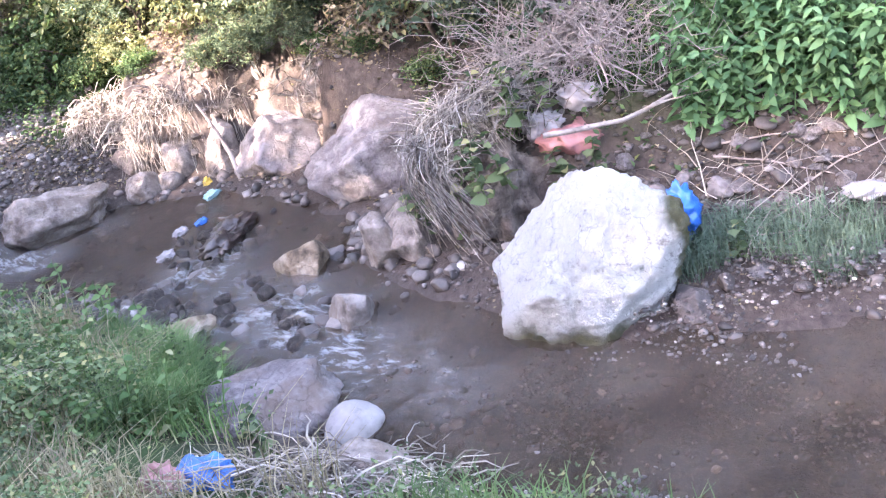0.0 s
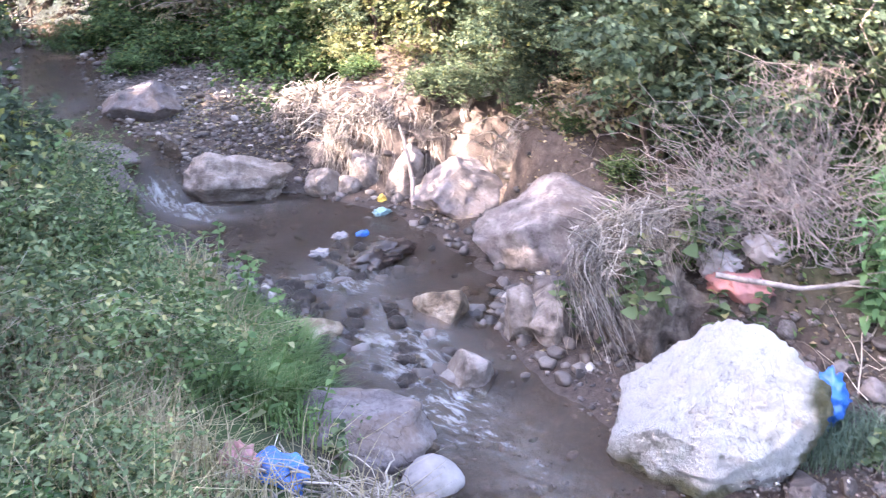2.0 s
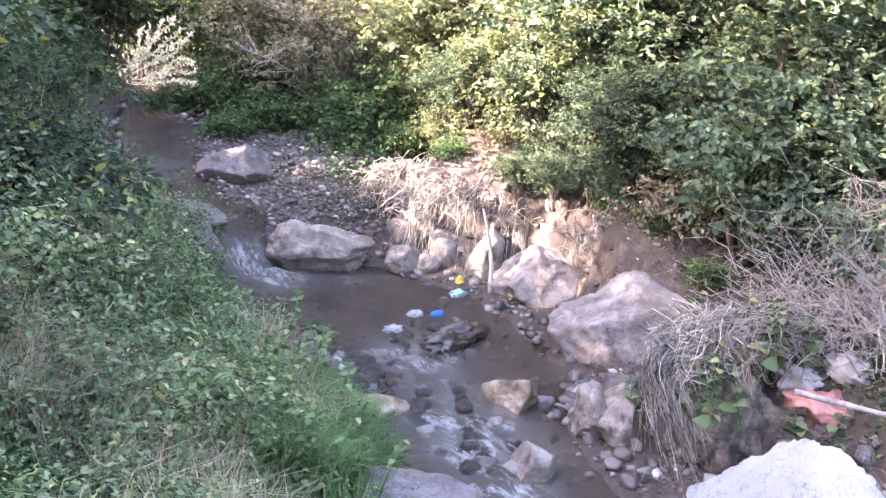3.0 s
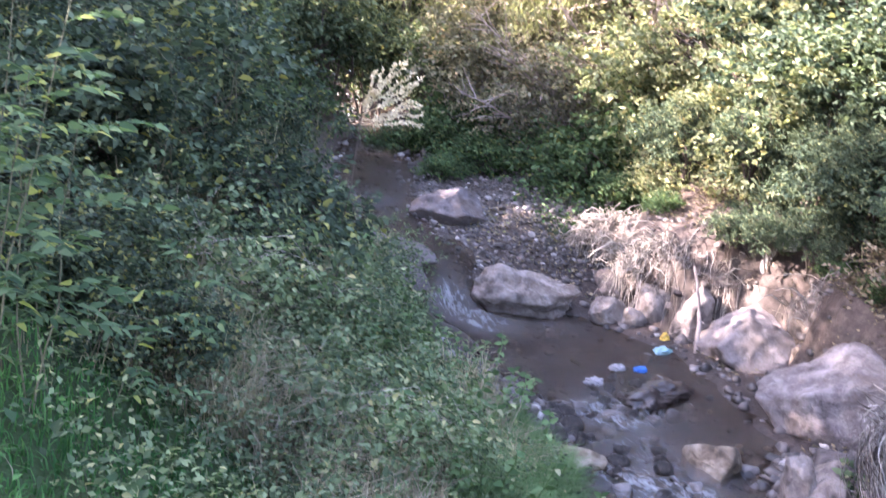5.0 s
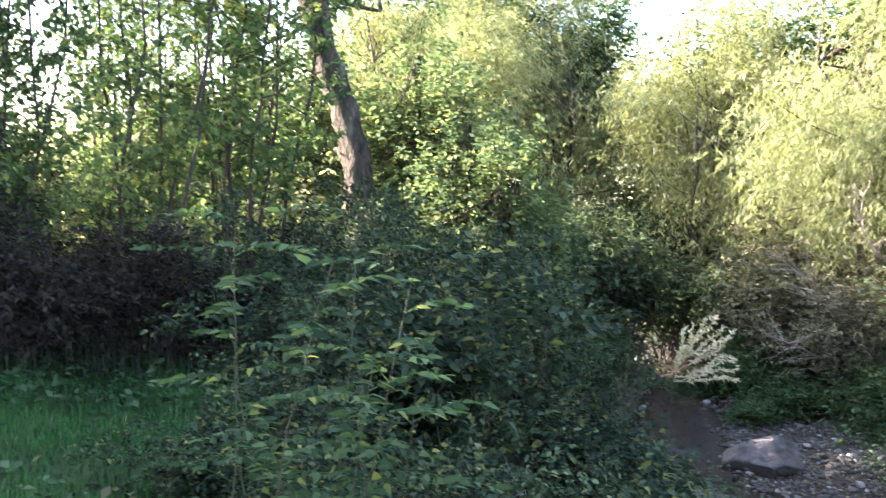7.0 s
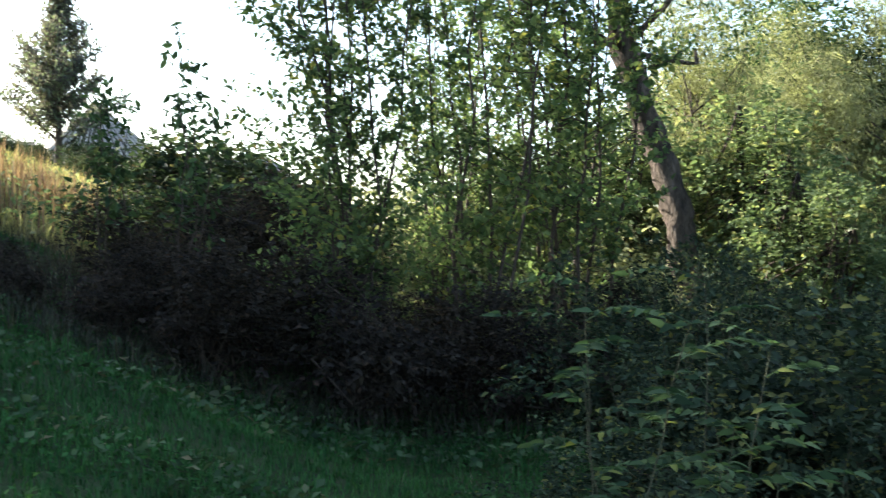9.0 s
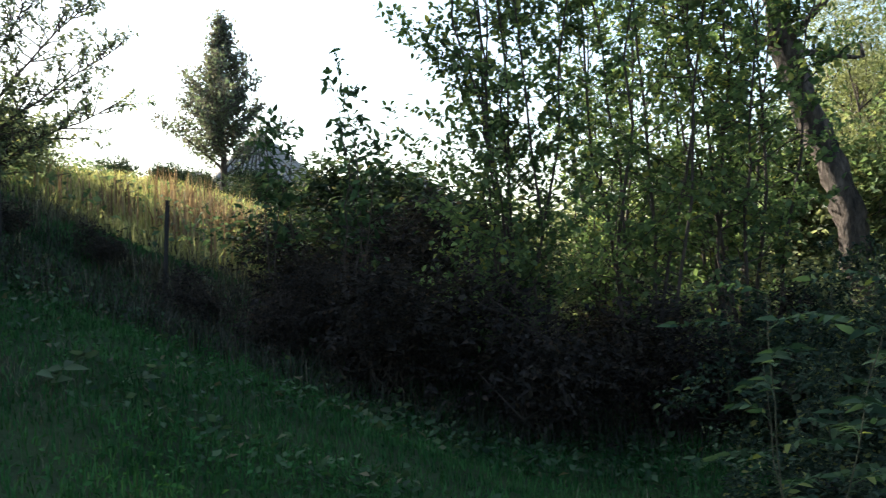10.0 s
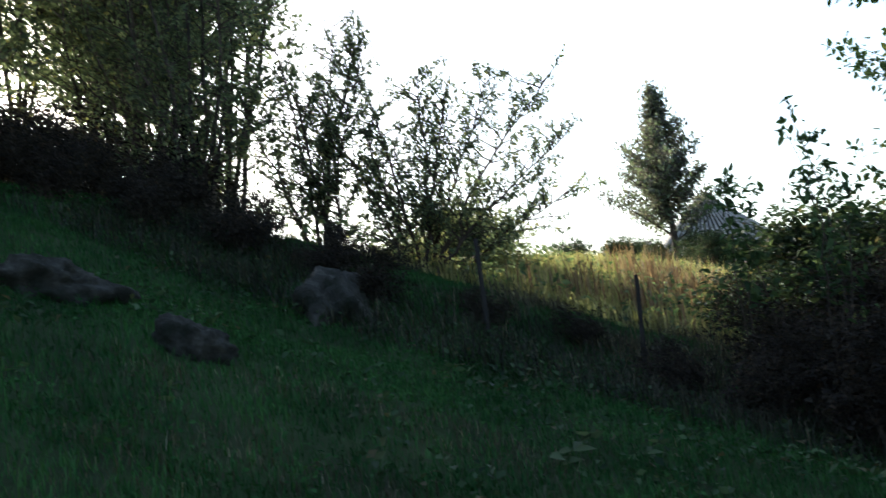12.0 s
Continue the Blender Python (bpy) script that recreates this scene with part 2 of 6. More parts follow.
def water_material():
    m, nt, b = material("stream_water")
    at = nt.nodes.new("ShaderNodeAttribute")
    at.attribute_name = "foam"
    wav = noise_tex(nt, 5.0, 4.0, 0.6, (1, 1, 1))
    fine = noise_tex(nt, 8.0, 8.0, 0.72, (1.8, 0.7, 1.0))
    murk = ramp(nt, noise_tex(nt, 1.6, 4.0), [(0.36, (0.042, 0.034, 0.027)), (0.64, (0.10, 0.083, 0.068))])
    mth = nt.nodes.new("ShaderNodeMath")
    mth.operation = "MULTIPLY_ADD"
    nt.links.new(fine, mth.inputs[0])
    mth.inputs[1].default_value = 4.2
    mth.inputs[2].default_value = -1.75
    mul = nt.nodes.new("ShaderNodeMath")
    mul.operation, mul.use_clamp = "MULTIPLY", True
    mul2 = nt.nodes.new("ShaderNodeMath")
    mul2.operation, mul2.use_clamp = "MAXIMUM", True
    mul2.inputs[1].default_value = 0.0
    nt.links.new(mth.outputs[0], mul2.inputs[0])
    nt.links.new(mul2.outputs[0], mul.inputs[0])
    nt.links.new(at.outputs["Fac"], mul.inputs[1])
    nt.links.new(mix_rgb(nt, mul.outputs[0], murk, (0.60, 0.60, 0.61)), b.inputs["Base Color"])
    b.inputs["Roughness"].default_value = 0.08
    b.inputs["IOR"].default_value = 1.33
    add = nt.nodes.new("ShaderNodeMath")
    add.operation = "ADD"
    nt.links.new(wav, add.inputs[0])
    nt.links.new(fine, add.inputs[1])
    bump(nt, b, add.outputs[0], 0.9, 0.07)
    tr, mx = nt.nodes.new("ShaderNodeBsdfTransparent"), nt.nodes.new("ShaderNodeMixShader")
    tr.inputs[0].default_value = (0.74, 0.60, 0.48, 1)
    mx.inputs[0].default_value = 0.48
    nt.links.new(tr.outputs[0], mx.inputs[1])
    nt.links.new(b.outputs[0], mx.inputs[2])
    nt.links.new(mx.outputs[0], nt.nodes["Material Output"].inputs[0])
    return m


def white_rock_material():
    m, nt, b = material("white_limestone")
    n1, n2, n3 = noise_tex(nt, 2.6, 6.0, 0.65), noise_tex(nt, 7.0, 8.0, 0.75), noise_tex(nt, 26.0, 6.0, 0.75)
    col = ramp(nt, n1, [(0.31, (0.34, 0.31, 0.305)), (0.38, (0.68, 0.66, 0.645)), (0.8, (0.82, 0.805, 0.79))])
    col = mix_rgb(nt, 0.75, col, ramp(nt, n2, [(0.35, (0.34, 0.31, 0.30)), (0.43, (0.95, 0.95, 0.94)), (0.6, (1.04, 1.04, 1.03))]), "MULTIPLY")
    col = mix_rgb(nt, 0.5, col, ramp(nt, n3, [(0.30, (0.55, 0.53, 0.52)), (0.48, (1, 1, 1))]), "MULTIPLY")
    tc, n4, wob, v = (nt.nodes.new("ShaderNode" + k) for k in ("TexCoord", "TexNoise", "VectorMath", "TexVoronoi"))
    n4.inputs["Scale"].default_value, n4.inputs["Detail"].default_value = 3.5, 6.0
    wob.operation, v.feature, v.inputs["Scale"].default_value = "ADD", "DISTANCE_TO_EDGE", 3.4
    nt.links.new(tc.outputs["Object"], n4.inputs["Vector"])
    nt.links.new(tc.outputs["Object"], wob.inputs[0])
    nt.links.new(n4.outputs["Color"], wob.inputs[1])
    nt.links.new(wob.outputs[0], v.inputs["Vector"])
    line = ramp(nt, v.outputs["Distance"], [(0.0, (0.4, 0.38, 0.37)), (0.02, (0.88, 0.88, 0.87)), (0.05, (1, 1, 1))])
    col = mix_rgb(nt, mix_rgb(nt, 1.0, ramp(nt, n1, [(0.42, (0.1, 0.1, 0.1)), (0.6, (0.9, 0.9, 0.9))]), (0.9, 0.9, 0.9), "MULTIPLY"), col, mix_rgb(nt, 1.0, col, line, "MULTIPLY"))
    moss = ramp(nt, noise_tex(nt, 12.0, 4.0), [(0.3, (0.05, 0.055, 0.02)), (0.7, (0.14, 0.13, 0.06))])
    at = nt.nodes.new("ShaderNodeAttribute")
    at.attribute_name = "moss"
    nt.links.new(mix_rgb(nt, at.outputs["Fac"], col, moss), b.inputs["Base Color"])
    b.inputs["Roughness"].default_value = 0.85
    ad = nt.nodes.new("ShaderNodeMath")
    ad.operation = "MULTIPLY_ADD"
    nt.links.new(n3, ad.inputs[0])
    ad.inputs[1].default_value = 0.9
    nt.links.new(n2, ad.inputs[2])
    ad2 = nt.nodes.new("ShaderNodeMath")
    ad2.operation = "MULTIPLY_ADD"
    nt.links.new(line, ad2.inputs[0])
    ad2.inputs[1].default_value = 0.25
    nt.links.new(ad.outputs[0], ad2.inputs[2])
    bump(nt, b, ad2.outputs[0], 1.0, 0.3)
    return m


M["ground"], M["water"], M["rock_white"] = ground_material(), water_material(), white_rock_material()


def plain(name, c, rough=0.5, c2=None, scale=9.0):
    m, nt, b = material(name)
    c2 = c2 or tuple(v * 0.6 for v in c)
    n = noise_tex(nt, scale, 5.0)
    nt.links.new(ramp(nt, n, [(0.3, c2), (0.7, c)]), b.inputs["Base Color"])
    b.inputs["Roughness"].default_value = rough
    bump(nt, b, n, 0.5, 0.02)
    return m


M["plastic_blue"] = plain("plastic_blue", (0.02, 0.15, 0.48), 0.35, (0.01, 0.06, 0.24), 14.0)
M["rag"] = plain("rag", (0.33, 0.295, 0.295), 0.8, (0.17, 0.15, 0.15))
M["plastic_pink"] = plain("plastic_pink", (0.34, 0.14, 0.135), 0.5, (0.20, 0.09, 0.085))
M["plastic_teal"] = plain("plastic_teal", (0.14, 0.36, 0.38), 0.4, (0.30, 0.38, 0.40), 20.0)
M["plastic_yellow"] = plain("plastic_yellow", (0.62, 0.40, 0.05), 0.45)
M["plastic_dark"] = plain("plastic_dark", (0.05, 0.035, 0.03), 0.4)
M["rusty_iron"] = plain("rusty_iron", (0.028, 0.022, 0.02), 0.9)
M["wall_plaster"] = plain("wall_plaster", (0.50, 0.46, 0.40), 0.9, (0.40, 0.36, 0.30), 2.0)


def roof_material():
    """Weathered corrugated sheet with shading painted dark along the valleys."""
    m, nt, b = material("roof_sheet")
    at = nt.nodes.new("ShaderNodeAttribute")
    at.attribute_name = "valley"
    col = ramp(nt, noise_tex(nt, 3.0, 5.0), [(0.3, (0.25, 0.22, 0.195)), (0.7, (0.42, 0.38, 0.34))])
    # dark stripes in the colour imitate the shade between the waves
    nt.links.new(mix_rgb(nt, 1.0, col, ramp(nt, at.outputs["Fac"], [(0.35, (1, 1, 1)), (0.75, (0.22, 0.21, 0.2))]), "MULTIPLY"), b.inputs["Base Color"])
    b.inputs["Roughness"].default_value = 0.85
    return m


M["roof_sheet"] = roof_material()


# ---- mesh helpers ----
def mesh_np(name, V, F, mat):
    """A mesh from arrays: V (n,3), F (m,3) or (m,4)."""
    V, F = np.asarray(V, np.float32), np.asarray(F, np.int32)
    me = bpy.data.meshes.new(name)
    k = F.shape[1]
    me.vertices.add(len(V))
    me.vertices.foreach_set("co", V.ravel())
    me.loops.add(F.size)
    me.loops.foreach_set("vertex_index", F.ravel())
    me.polygons.add(len(F))
    me.polygons.foreach_set("loop_start", np.arange(0, F.size, k, dtype=np.int32))
    me.polygons.foreach_set("loop_total", np.full(len(F), k, np.int32))
    me.update(calc_edges=True)
    me.materials.append(mat)
    return me


def smooth(me):
    me.polygons.foreach_set("use_smooth", np.ones(len(me.polygons), bool))
    return me


def part_np(name, me, parent, label=""):
    ob = new(name, me)
    ob.parent = parent
    return tagged(ob, label) if label else ob


def unit(a):
    return a / np.maximum(np.linalg.norm(a, axis=-1, keepdims=True), 1e-9)


def leaf_arrays(P, D, L, Wd, r, fold=0.25, six=False):
    """Leaves at P growing along D: rhombs folded at the midrib, ovals, or fuller six-sided ones that droop."""
    n = len(P)
    D = unit(D)
    S = unit(np.cross(D, unit(r.normal(size=(n, 3)) * 0.6 + [0, 0, 1.0])))
    N = np.cross(S, D)
    L, Wd = np.broadcast_to(L, n)[:, None], np.broadcast_to(Wd, n)[:, None]
    if not six:
        V = np.stack([P, P + D * L * 0.45 + S * Wd / 2 + N * Wd * fold, P + D * L, P + D * L * 0.45 - S * Wd / 2 + N * Wd * fold], 1).reshape(-1, 3)
        b = np.arange(n)[:, None] * 4
        return V, np.concatenate([b + [0, 2, 1], b + [0, 3, 2]], 0)
    if six == "oval":
        dr = -N * L * 0.10
        V = np.stack([P, P + D * L * 0.3 + S * Wd / 2 + N * Wd * fold, P + D * L * 0.68 + S * Wd * 0.40 + N * Wd * fold * 0.6 + dr, P + D * L + dr * 2.2,
                      P + D * L * 0.68 - S * Wd * 0.40 + N * Wd * fold * 0.6 + dr, P + D * L * 0.3 - S * Wd / 2 + N * Wd * fold], 1).reshape(-1, 3)
        b = np.arange(n)[:, None] * 6
        return V, np.concatenate([b + [0, 3, 2, 1], b + [0, 5, 4, 3]], 0)
    dr = -N * L * 0.12
    V = np.stack([P, P + D * L * 0.28 + S * Wd / 2 + N * Wd * fold, P + D * L * 0.66 + S * Wd * 0.36 + N * Wd * fold * 0.5 + dr, P + D * L + dr * 2.4,
                  P + D * L * 0.66 - S * Wd * 0.36 + N * Wd * fold * 0.5 + dr, P + D * L * 0.28 - S * Wd / 2 + N * Wd * fold, P + D * L * 0.5 + dr * 0.4], 1).reshape(-1, 3)
    b = np.arange(n)[:, None] * 7
    return V, np.concatenate([b + f for f in ([0, 6, 1], [1, 6, 2], [2, 6, 3], [3, 6, 4], [4, 6, 5], [5, 6, 0])], 0)


def tube_arrays(paths, sides=5):
    """Tapered tubes: paths is a list of (points (k,3), start radius, end radius)."""
    Vs, Fs, base = [], [], 0
    ang = np.linspace(0, 2 * np.pi, sides, endpoint=False)
    for pts, r0, r1 in paths:
        pts = np.asarray(pts, float)
        k = len(pts)
        tan = unit(np.gradient(pts, axis=0))
        ref = np.where(np.abs(tan[:, 2:3]) > 0.9, [[1.0, 0, 0]], [[0, 0, 1.0]])
        u = unit(np.cross(tan, ref))
        v = np.cross(tan, u)
        rad = np.linspace(r0, r1, k)[:, None, None]
        ring = pts[:, None] + rad * (np.cos(ang)[None, :, None] * u[:, None] + np.sin(ang)[None, :, None] * v[:, None])
        Vs.append(ring.reshape(-1, 3))
        i, j = np.meshgrid(np.arange(k - 1), np.arange(sides), indexing="ij")
        a, b2 = base + i * sides + j, base + i * sides + (j + 1) % sides
        Fs.append(np.stack([a, b2, b2 + sides, a + sides], -1).reshape(-1, 4))
        base += k * sides
    return np.concatenate(Vs), np.concatenate(Fs)


def wander(a, b, k, bend, r):
    """A crooked line from a to b in k points."""
    t = np.linspace(0, 1, k)[:, None]
    a, b = np.asarray(a, float), np.asarray(b, float)
    off = np.cumsum(r.normal(size=(k, 3)), 0)
    off -= off[0] + (off[-1] - off[0]) * t
    return a + (b - a) * t + off * bend


_tab = np.random.default_rng(3).random((256, 256))


def vnoise(x, y, s):
    """Smooth value noise of cell size s, -1 to 1."""
    x, y = np.asarray(x) / s, np.asarray(y) / s
    i, j = np.floor(x).astype(int), np.floor(y).astype(int)
    u, v = x - i, y - j
    u, v = u * u * (3 - 2 * u), v * v * (3 - 2 * v)
    g = lambda a, b: _tab[a % 256, b % 256]
    return 2 * ((g(i, j) * (1 - u) + g(i + 1, j) * u) * (1 - v) + (g(i, j + 1) * (1 - u) + g(i + 1, j + 1) * u) * v) - 1


# ---- the lie of the land ----
# stream: x, y, half width, water level
STREAM = np.array([(300, 420, 1.5, 9), (40, 58, 1.0, 2.4), (16, 24, 0.8, 1.2), (12.0, 18, 0.6, 0.95), (10.2, 15, 0.6, 0.82), (8.8, 13.0, 0.6, 0.72), (7.55, 11.3, 0.6, 0.62), (7.1, 10.1, 0.50, 0.56), (6.98, 9.15, 0.42, 0.5),
                   (7.08, 8.6, 0.48, 0.03), (7.5, 7.8, 1.12, 0.02), (7.32, 6.8, 1.18, 0.02), (6.92, 5.7, 0.98, 0.01), (6.12, 4.9, 0.74, 0.0), (5.5, 3.9, 0.74, -0.01), (5.15, 3.1, 0.76, -0.02), (4.9, 2.2, 0.82, -0.03),
                   (4.82, 0.8, 0.86, -0.03), (4.7, -3, 0.86, -0.06), (4.4, -12, 0.8, -0.12), (2, -60, 1, -0.6), (0, -500, 2, -6)], float)


def stream_at(x, y):
    """Signed distance from the middle of the stream (+ on the meadow's side), half width and water level there."""
    x, y = np.asarray(x, float), np.asarray(y, float)
    best = np.full(x.shape, 1e9)
    sd, hw, zw = np.zeros(x.shape), np.zeros(x.shape), np.zeros(x.shape)
    for a, b in zip(STREAM[:-1], STREAM[1:]):
        dx, dy = b[0] - a[0], b[1] - a[1]
        ll = dx * dx + dy * dy
        t = np.clip(((x - a[0]) * dx + (y - a[1]) * dy) / ll, 0, 1)
        px, py = x - a[0] - t * dx, y - a[1] - t * dy
        d = np.hypot(px, py)
        side = np.sign(dx * py - dy * px)
        m = d < best
        best = np.where(m, d, best)
        sd = np.where(m, -side * d, sd)
        hw = np.where(m, a[2] + t * (b[2] - a[2]), hw)
        zw = np.where(m, a[3] + t * (b[3] - a[3]), zw)
    return sd, hw, zw


def sstep(t):
    t = np.clip(t, 0, 1)
    return t * t * (3 - 2 * t)


def soft(v, k):
    return k * np.logaddexp(0, v / k)


def ground(x, y):
    x, y = np.asarray(x, float), np.asarray(y, float)
    sd, hw, zw = stream_at(x, y)
    side = sd + 0.10 * vnoise(x + 5, y, 0.55) + 0.05 * vnoise(x, y + 3, 0.2)
    zb = np.interp(y, [-500, -60, 2, 8.3, 9.6, 13.4, 24, 58, 420], [-6, -0.6, -0.03, 0.04, 0.5, 0.75, 1.2, 2.4, 9])
    meadow = 1.62 + 0.37 * soft(-x, 0.4) + 0.04 * np.clip(y, -20, 60)
    meadow = 5.5 - soft(5.5 - meadow, 0.35)
    meadow = meadow + 0.14 * soft(-x - 5.0, 0.5) * (1 - sstep((y - 9.5) / 5.0)) * (1 - sstep((-x - 12) / 6.0))
    meadow = meadow + 0.08 * vnoise(x, y, 2.3) + 0.03 * vnoise(x, y, 0.6)
    e1 = side - hw
    near = zb + 0.03 + (meadow - zb) * sstep(e1 / 3.7) + 0.10 * sstep(e1 / 0.3)
    e2 = -side - hw
    start = 0.95 - 0.35 * sstep((y - 2.6) / 1.0) - 0.30 * sstep((y - 6.9) / 0.6) + 1.90 * sstep((y - 8.2) / 1.2)
    cliff = sstep((y - 4.3) / 0.8) * (1 - sstep((y - 8.3) / 0.8))
    bank = zb + 0.02 + 0.14 * np.clip(e2, 0, 3) + (0.62 + 0.33 * cliff) * sstep((e2 - start) / (0.7 - 0.36 * cliff)) + 0.30 * np.clip(e2 - start - 0.5, 0, 14) + 0.06 * vnoise(x, y, 0.7) * sstep(e2)
    zw = np.where(np.abs(side) < hw, zw, zb)
    bed = zw - 0.13 * (1 - (np.abs(side) / np.maximum(hw, 0.1)) ** 2) + 0.02 * vnoise(x, y, 0.3)
    return np.where(np.abs(side) < hw, bed, np.where(side > 0, near, bank)) + 0.012 * vnoise(x, y, 0.21)


def gz(x, y):
    return float(ground(np.array([x]), np.array([y]))[0])


def stretched(lo, hi, step, far):
    core = np.arange(lo, hi + step / 2, step)
    out, d, s = [], 0.0, step
    while d < far:
        s *= 1.22
        d += s
        out.append(d)
    out = np.array(out)
    return np.concatenate([lo - out[::-1], core, hi + out])


def build_ground():
    xs, ys = stretched(-13, 12, 0.11, 900), stretched(-4, 16, 0.11, 900)
    X, Y = np.meshgrid(xs, ys, indexing="ij")
    Z = ground(X, Y)
    nx, ny = X.shape
    V = np.stack([X, Y, Z], -1).reshape(-1, 3)
    i, j = np.meshgrid(np.arange(nx - 1), np.arange(ny - 1), indexing="ij")
    a = i * ny + j
    F = np.stack([a, a + ny, a + ny + 1, a + 1], -1).reshape(-1, 4)
    me = smooth(mesh_np("ground", V, F, M["ground"]))
    sd, hw, zw = stream_at(X, Y)
    e = np.where(sd > 0, (sd - hw - 0.15) / 0.6, (-sd - hw - 1.2) / 0.9) + 0.4 * vnoise(X, Y, 0.5)
    at = me.attributes.new("soil", "FLOAT", "POINT")
    at.data.foreach_set("value", sstep(e).astype(np.float32).ravel())
    tagged(new("ground", me), "muddy stream banks and grassy sloping meadow", "ground", kind="structure")


def build_water():
    """The stream's surface: a strip across the channel that follows it."""
    pts = []
    for a, b in zip(STREAM[2:-3], STREAM[3:-2]):
        n = max(2, int(math.hypot(b[0] - a[0], b[1] - a[1]) / 0.06))
        pts += [a + (b - a) * k / n for k in range(n)]
    pts = np.array(pts)
    for c in (0, 1, 2):
        for _ in range(6):
            pts[1:-1, c] = (pts[:-2, c] + 2 * pts[1:-1, c] + pts[2:, c]) / 4
    tan = unit(np.gradient(pts[:, :2], axis=0))
    nrm = np.stack([-tan[:, 1], tan[:, 0]], -1)
    k = 45
    u = np.linspace(-1.28, 1.28, k)
    XY = pts[:, None, :2] + nrm[:, None] * (pts[:, None, 2:3] + 0.06) * u[None, :, None]
    X, Y = XY[..., 0], XY[..., 1]
    rapid = np.zeros(X.shape)
    for cx, cy, r, s in RAPIDS:
        rapid = np.maximum(rapid, s * np.exp(-((X - cx) ** 2 + (Y - cy) ** 2) / r ** 2))
    Z = pts[:, None, 3] + 0.006 * vnoise(X, Y, 0.25) + rapid * (0.06 * vnoise(X, Y, 0.17) + 0.04 * vnoise(X, Y, 0.08))
    n = len(pts)
    i, j = np.meshgrid(np.arange(n - 1), np.arange(k - 1), indexing="ij")
    a = i * k + j
    F = np.stack([a, a + k, a + k + 1, a + 1], -1).reshape(-1, 4)
    me = smooth(mesh_np("water", np.stack([X, Y, Z], -1).reshape(-1, 3), F, M["water"]))
    at = me.attributes.new("foam", "FLOAT", "POINT")
    at.data.foreach_set("value", np.clip(rapid * 1.15, 0, 1).astype(np.float32).ravel())
    tagged(new("water", me), "shallow murky brown stream with white riffles", "water", kind="structure")


# places of broken water: x, y, radius, strength
RAPIDS = [(6.75, 6.05, 0.4, 0.9), (6.45, 5.5, 0.35, 0.6), (6.1, 4.9, 0.42, 1.0), (5.85, 4.5, 0.42, 1.0), (5.5, 4.0, 0.35, 0.9), (5.3, 3.6, 0.35, 0.6), (5.1, 3.1, 0.35, 0.4), (7.04, 8.7, 0.28, 1.0), (7.2, 8.35, 0.35, 0.9), (7.9, 8.1, 0.3, 0.4), (7.5, 11.2, 0.5, 0.4)]
build_ground()
build_water()


# ---- boulders ----
def rock_mesh(name, mat, size, seed, planes=13, rough=0.045, sub=5, hard=70.0, cuts=(), ridge=0.02, chips=0.0, deep=0.56):
    """A block of stone: a ball cut by random planes, worn at the edges and pitted."""
    r = np.random.default_rng(seed)
    bm = bmesh.new()
    bmesh.ops.create_icosphere(bm, subdivisions=sub, radius=1.0)
    V = np.array([v.co[:] for v in bm.verts])
    F = np.array([[v.index for v in f.verts] for f in bm.faces])
    bm.free()
    n = unit(r.normal(size=(planes, 3)))
    d = r.uniform(deep, 0.95, planes)
    if cuts:
        c = np.array(cuts, float)
        n, d = np.concatenate([n[: planes // 2], unit(c[:, :3])]), np.concatenate([np.maximum(d[: planes // 2], 0.72), c[:, 3]])
    c = np.maximum(V @ n.T, 0.02) / d
    rad = 1 / (np.sum(c ** hard, 1) ** (1 / hard))
    rad = np.minimum(rad, 1.05)
    o = r.uniform(0, 50, 3)
    for k, (fq, am) in enumerate(((1.6, 1.5), (4.0, 1.0), (11.0, 0.6))):
        rad = rad * (1 + rough * am * np.array([noise.noise(Vector(v * fq + o + k * 7)) for v in V]))
    if ridge:
        rad = rad * (1 - ridge * np.array([noise.ridged_multi_fractal(Vector(v * 2.2 + o), 0.9, 2.2, 5, 0.9, 2.0) for v in V]))
    if chips:
        ce = np.array([noise.voronoi(Vector(v * 7.0 + o))[0][0] for v in V])
        cf = np.array([noise.voronoi(Vector(v * 15.0 + o))[0][0] for v in V])
        rad = rad * (1 - chips * (1.6 * np.clip(0.55 - ce, 0, 1) + 1.0 * np.clip(0.5 - cf, 0, 1)))
    V = V * rad[:, None] * np.array(size) / 2
    return smooth(mesh_np(name, V, F, mat)), V


def boulder(name, mat, size, place, turn, seed, label, sink=0.25, group="", z=None, **kw):
    me, V = rock_mesh(name, mat, size, seed, **kw)
    ob = new(name, me)
    x, y = place
    m3 = Euler([radians(a) for a in turn]).to_matrix()
    low = float((V @ np.array(m3).T)[:, 2].min())
    z = (gz(x, y) if z is None else z) - low - sink * size[2]
    ob.matrix_world = Matrix.Translation((x, y, z)) @ m3.to_4x4()
    return tagged(ob, label, "rock", group)


wb = boulder("boulder", M["rock_white"], (1.54, 1.25, 1.14), (6.02, 2.42), (0, 0, -68), 21, "large pale white limestone boulder at the water's edge", 0.26, z=0.0, sub=6, rough=0.045, planes=12, ridge=0.03, chips=0.11,
             cuts=((-0.22, -0.22, 1, 0.84), (-0.78, -0.15, 0.62, 0.46), (-1, 0.0, 0.05, 0.76), (1, 0.05, 0.0, 0.80), (0.1, -1, 0.40, 0.74), (0.6, -0.7, -0.3, 0.8), (-0.5, 0.6, 0.5, 0.8)))
wv = np.array([v.co[:] for v in wb.data.vertices])
mo = np.array([noise.noise(Vector(v * 4)) for v in wv]) * 0.25
wat = wb.data.attributes.new("moss", "FLOAT", "POINT")
wworld = wv @ np.array(wb.matrix_world.to_3x3()).T
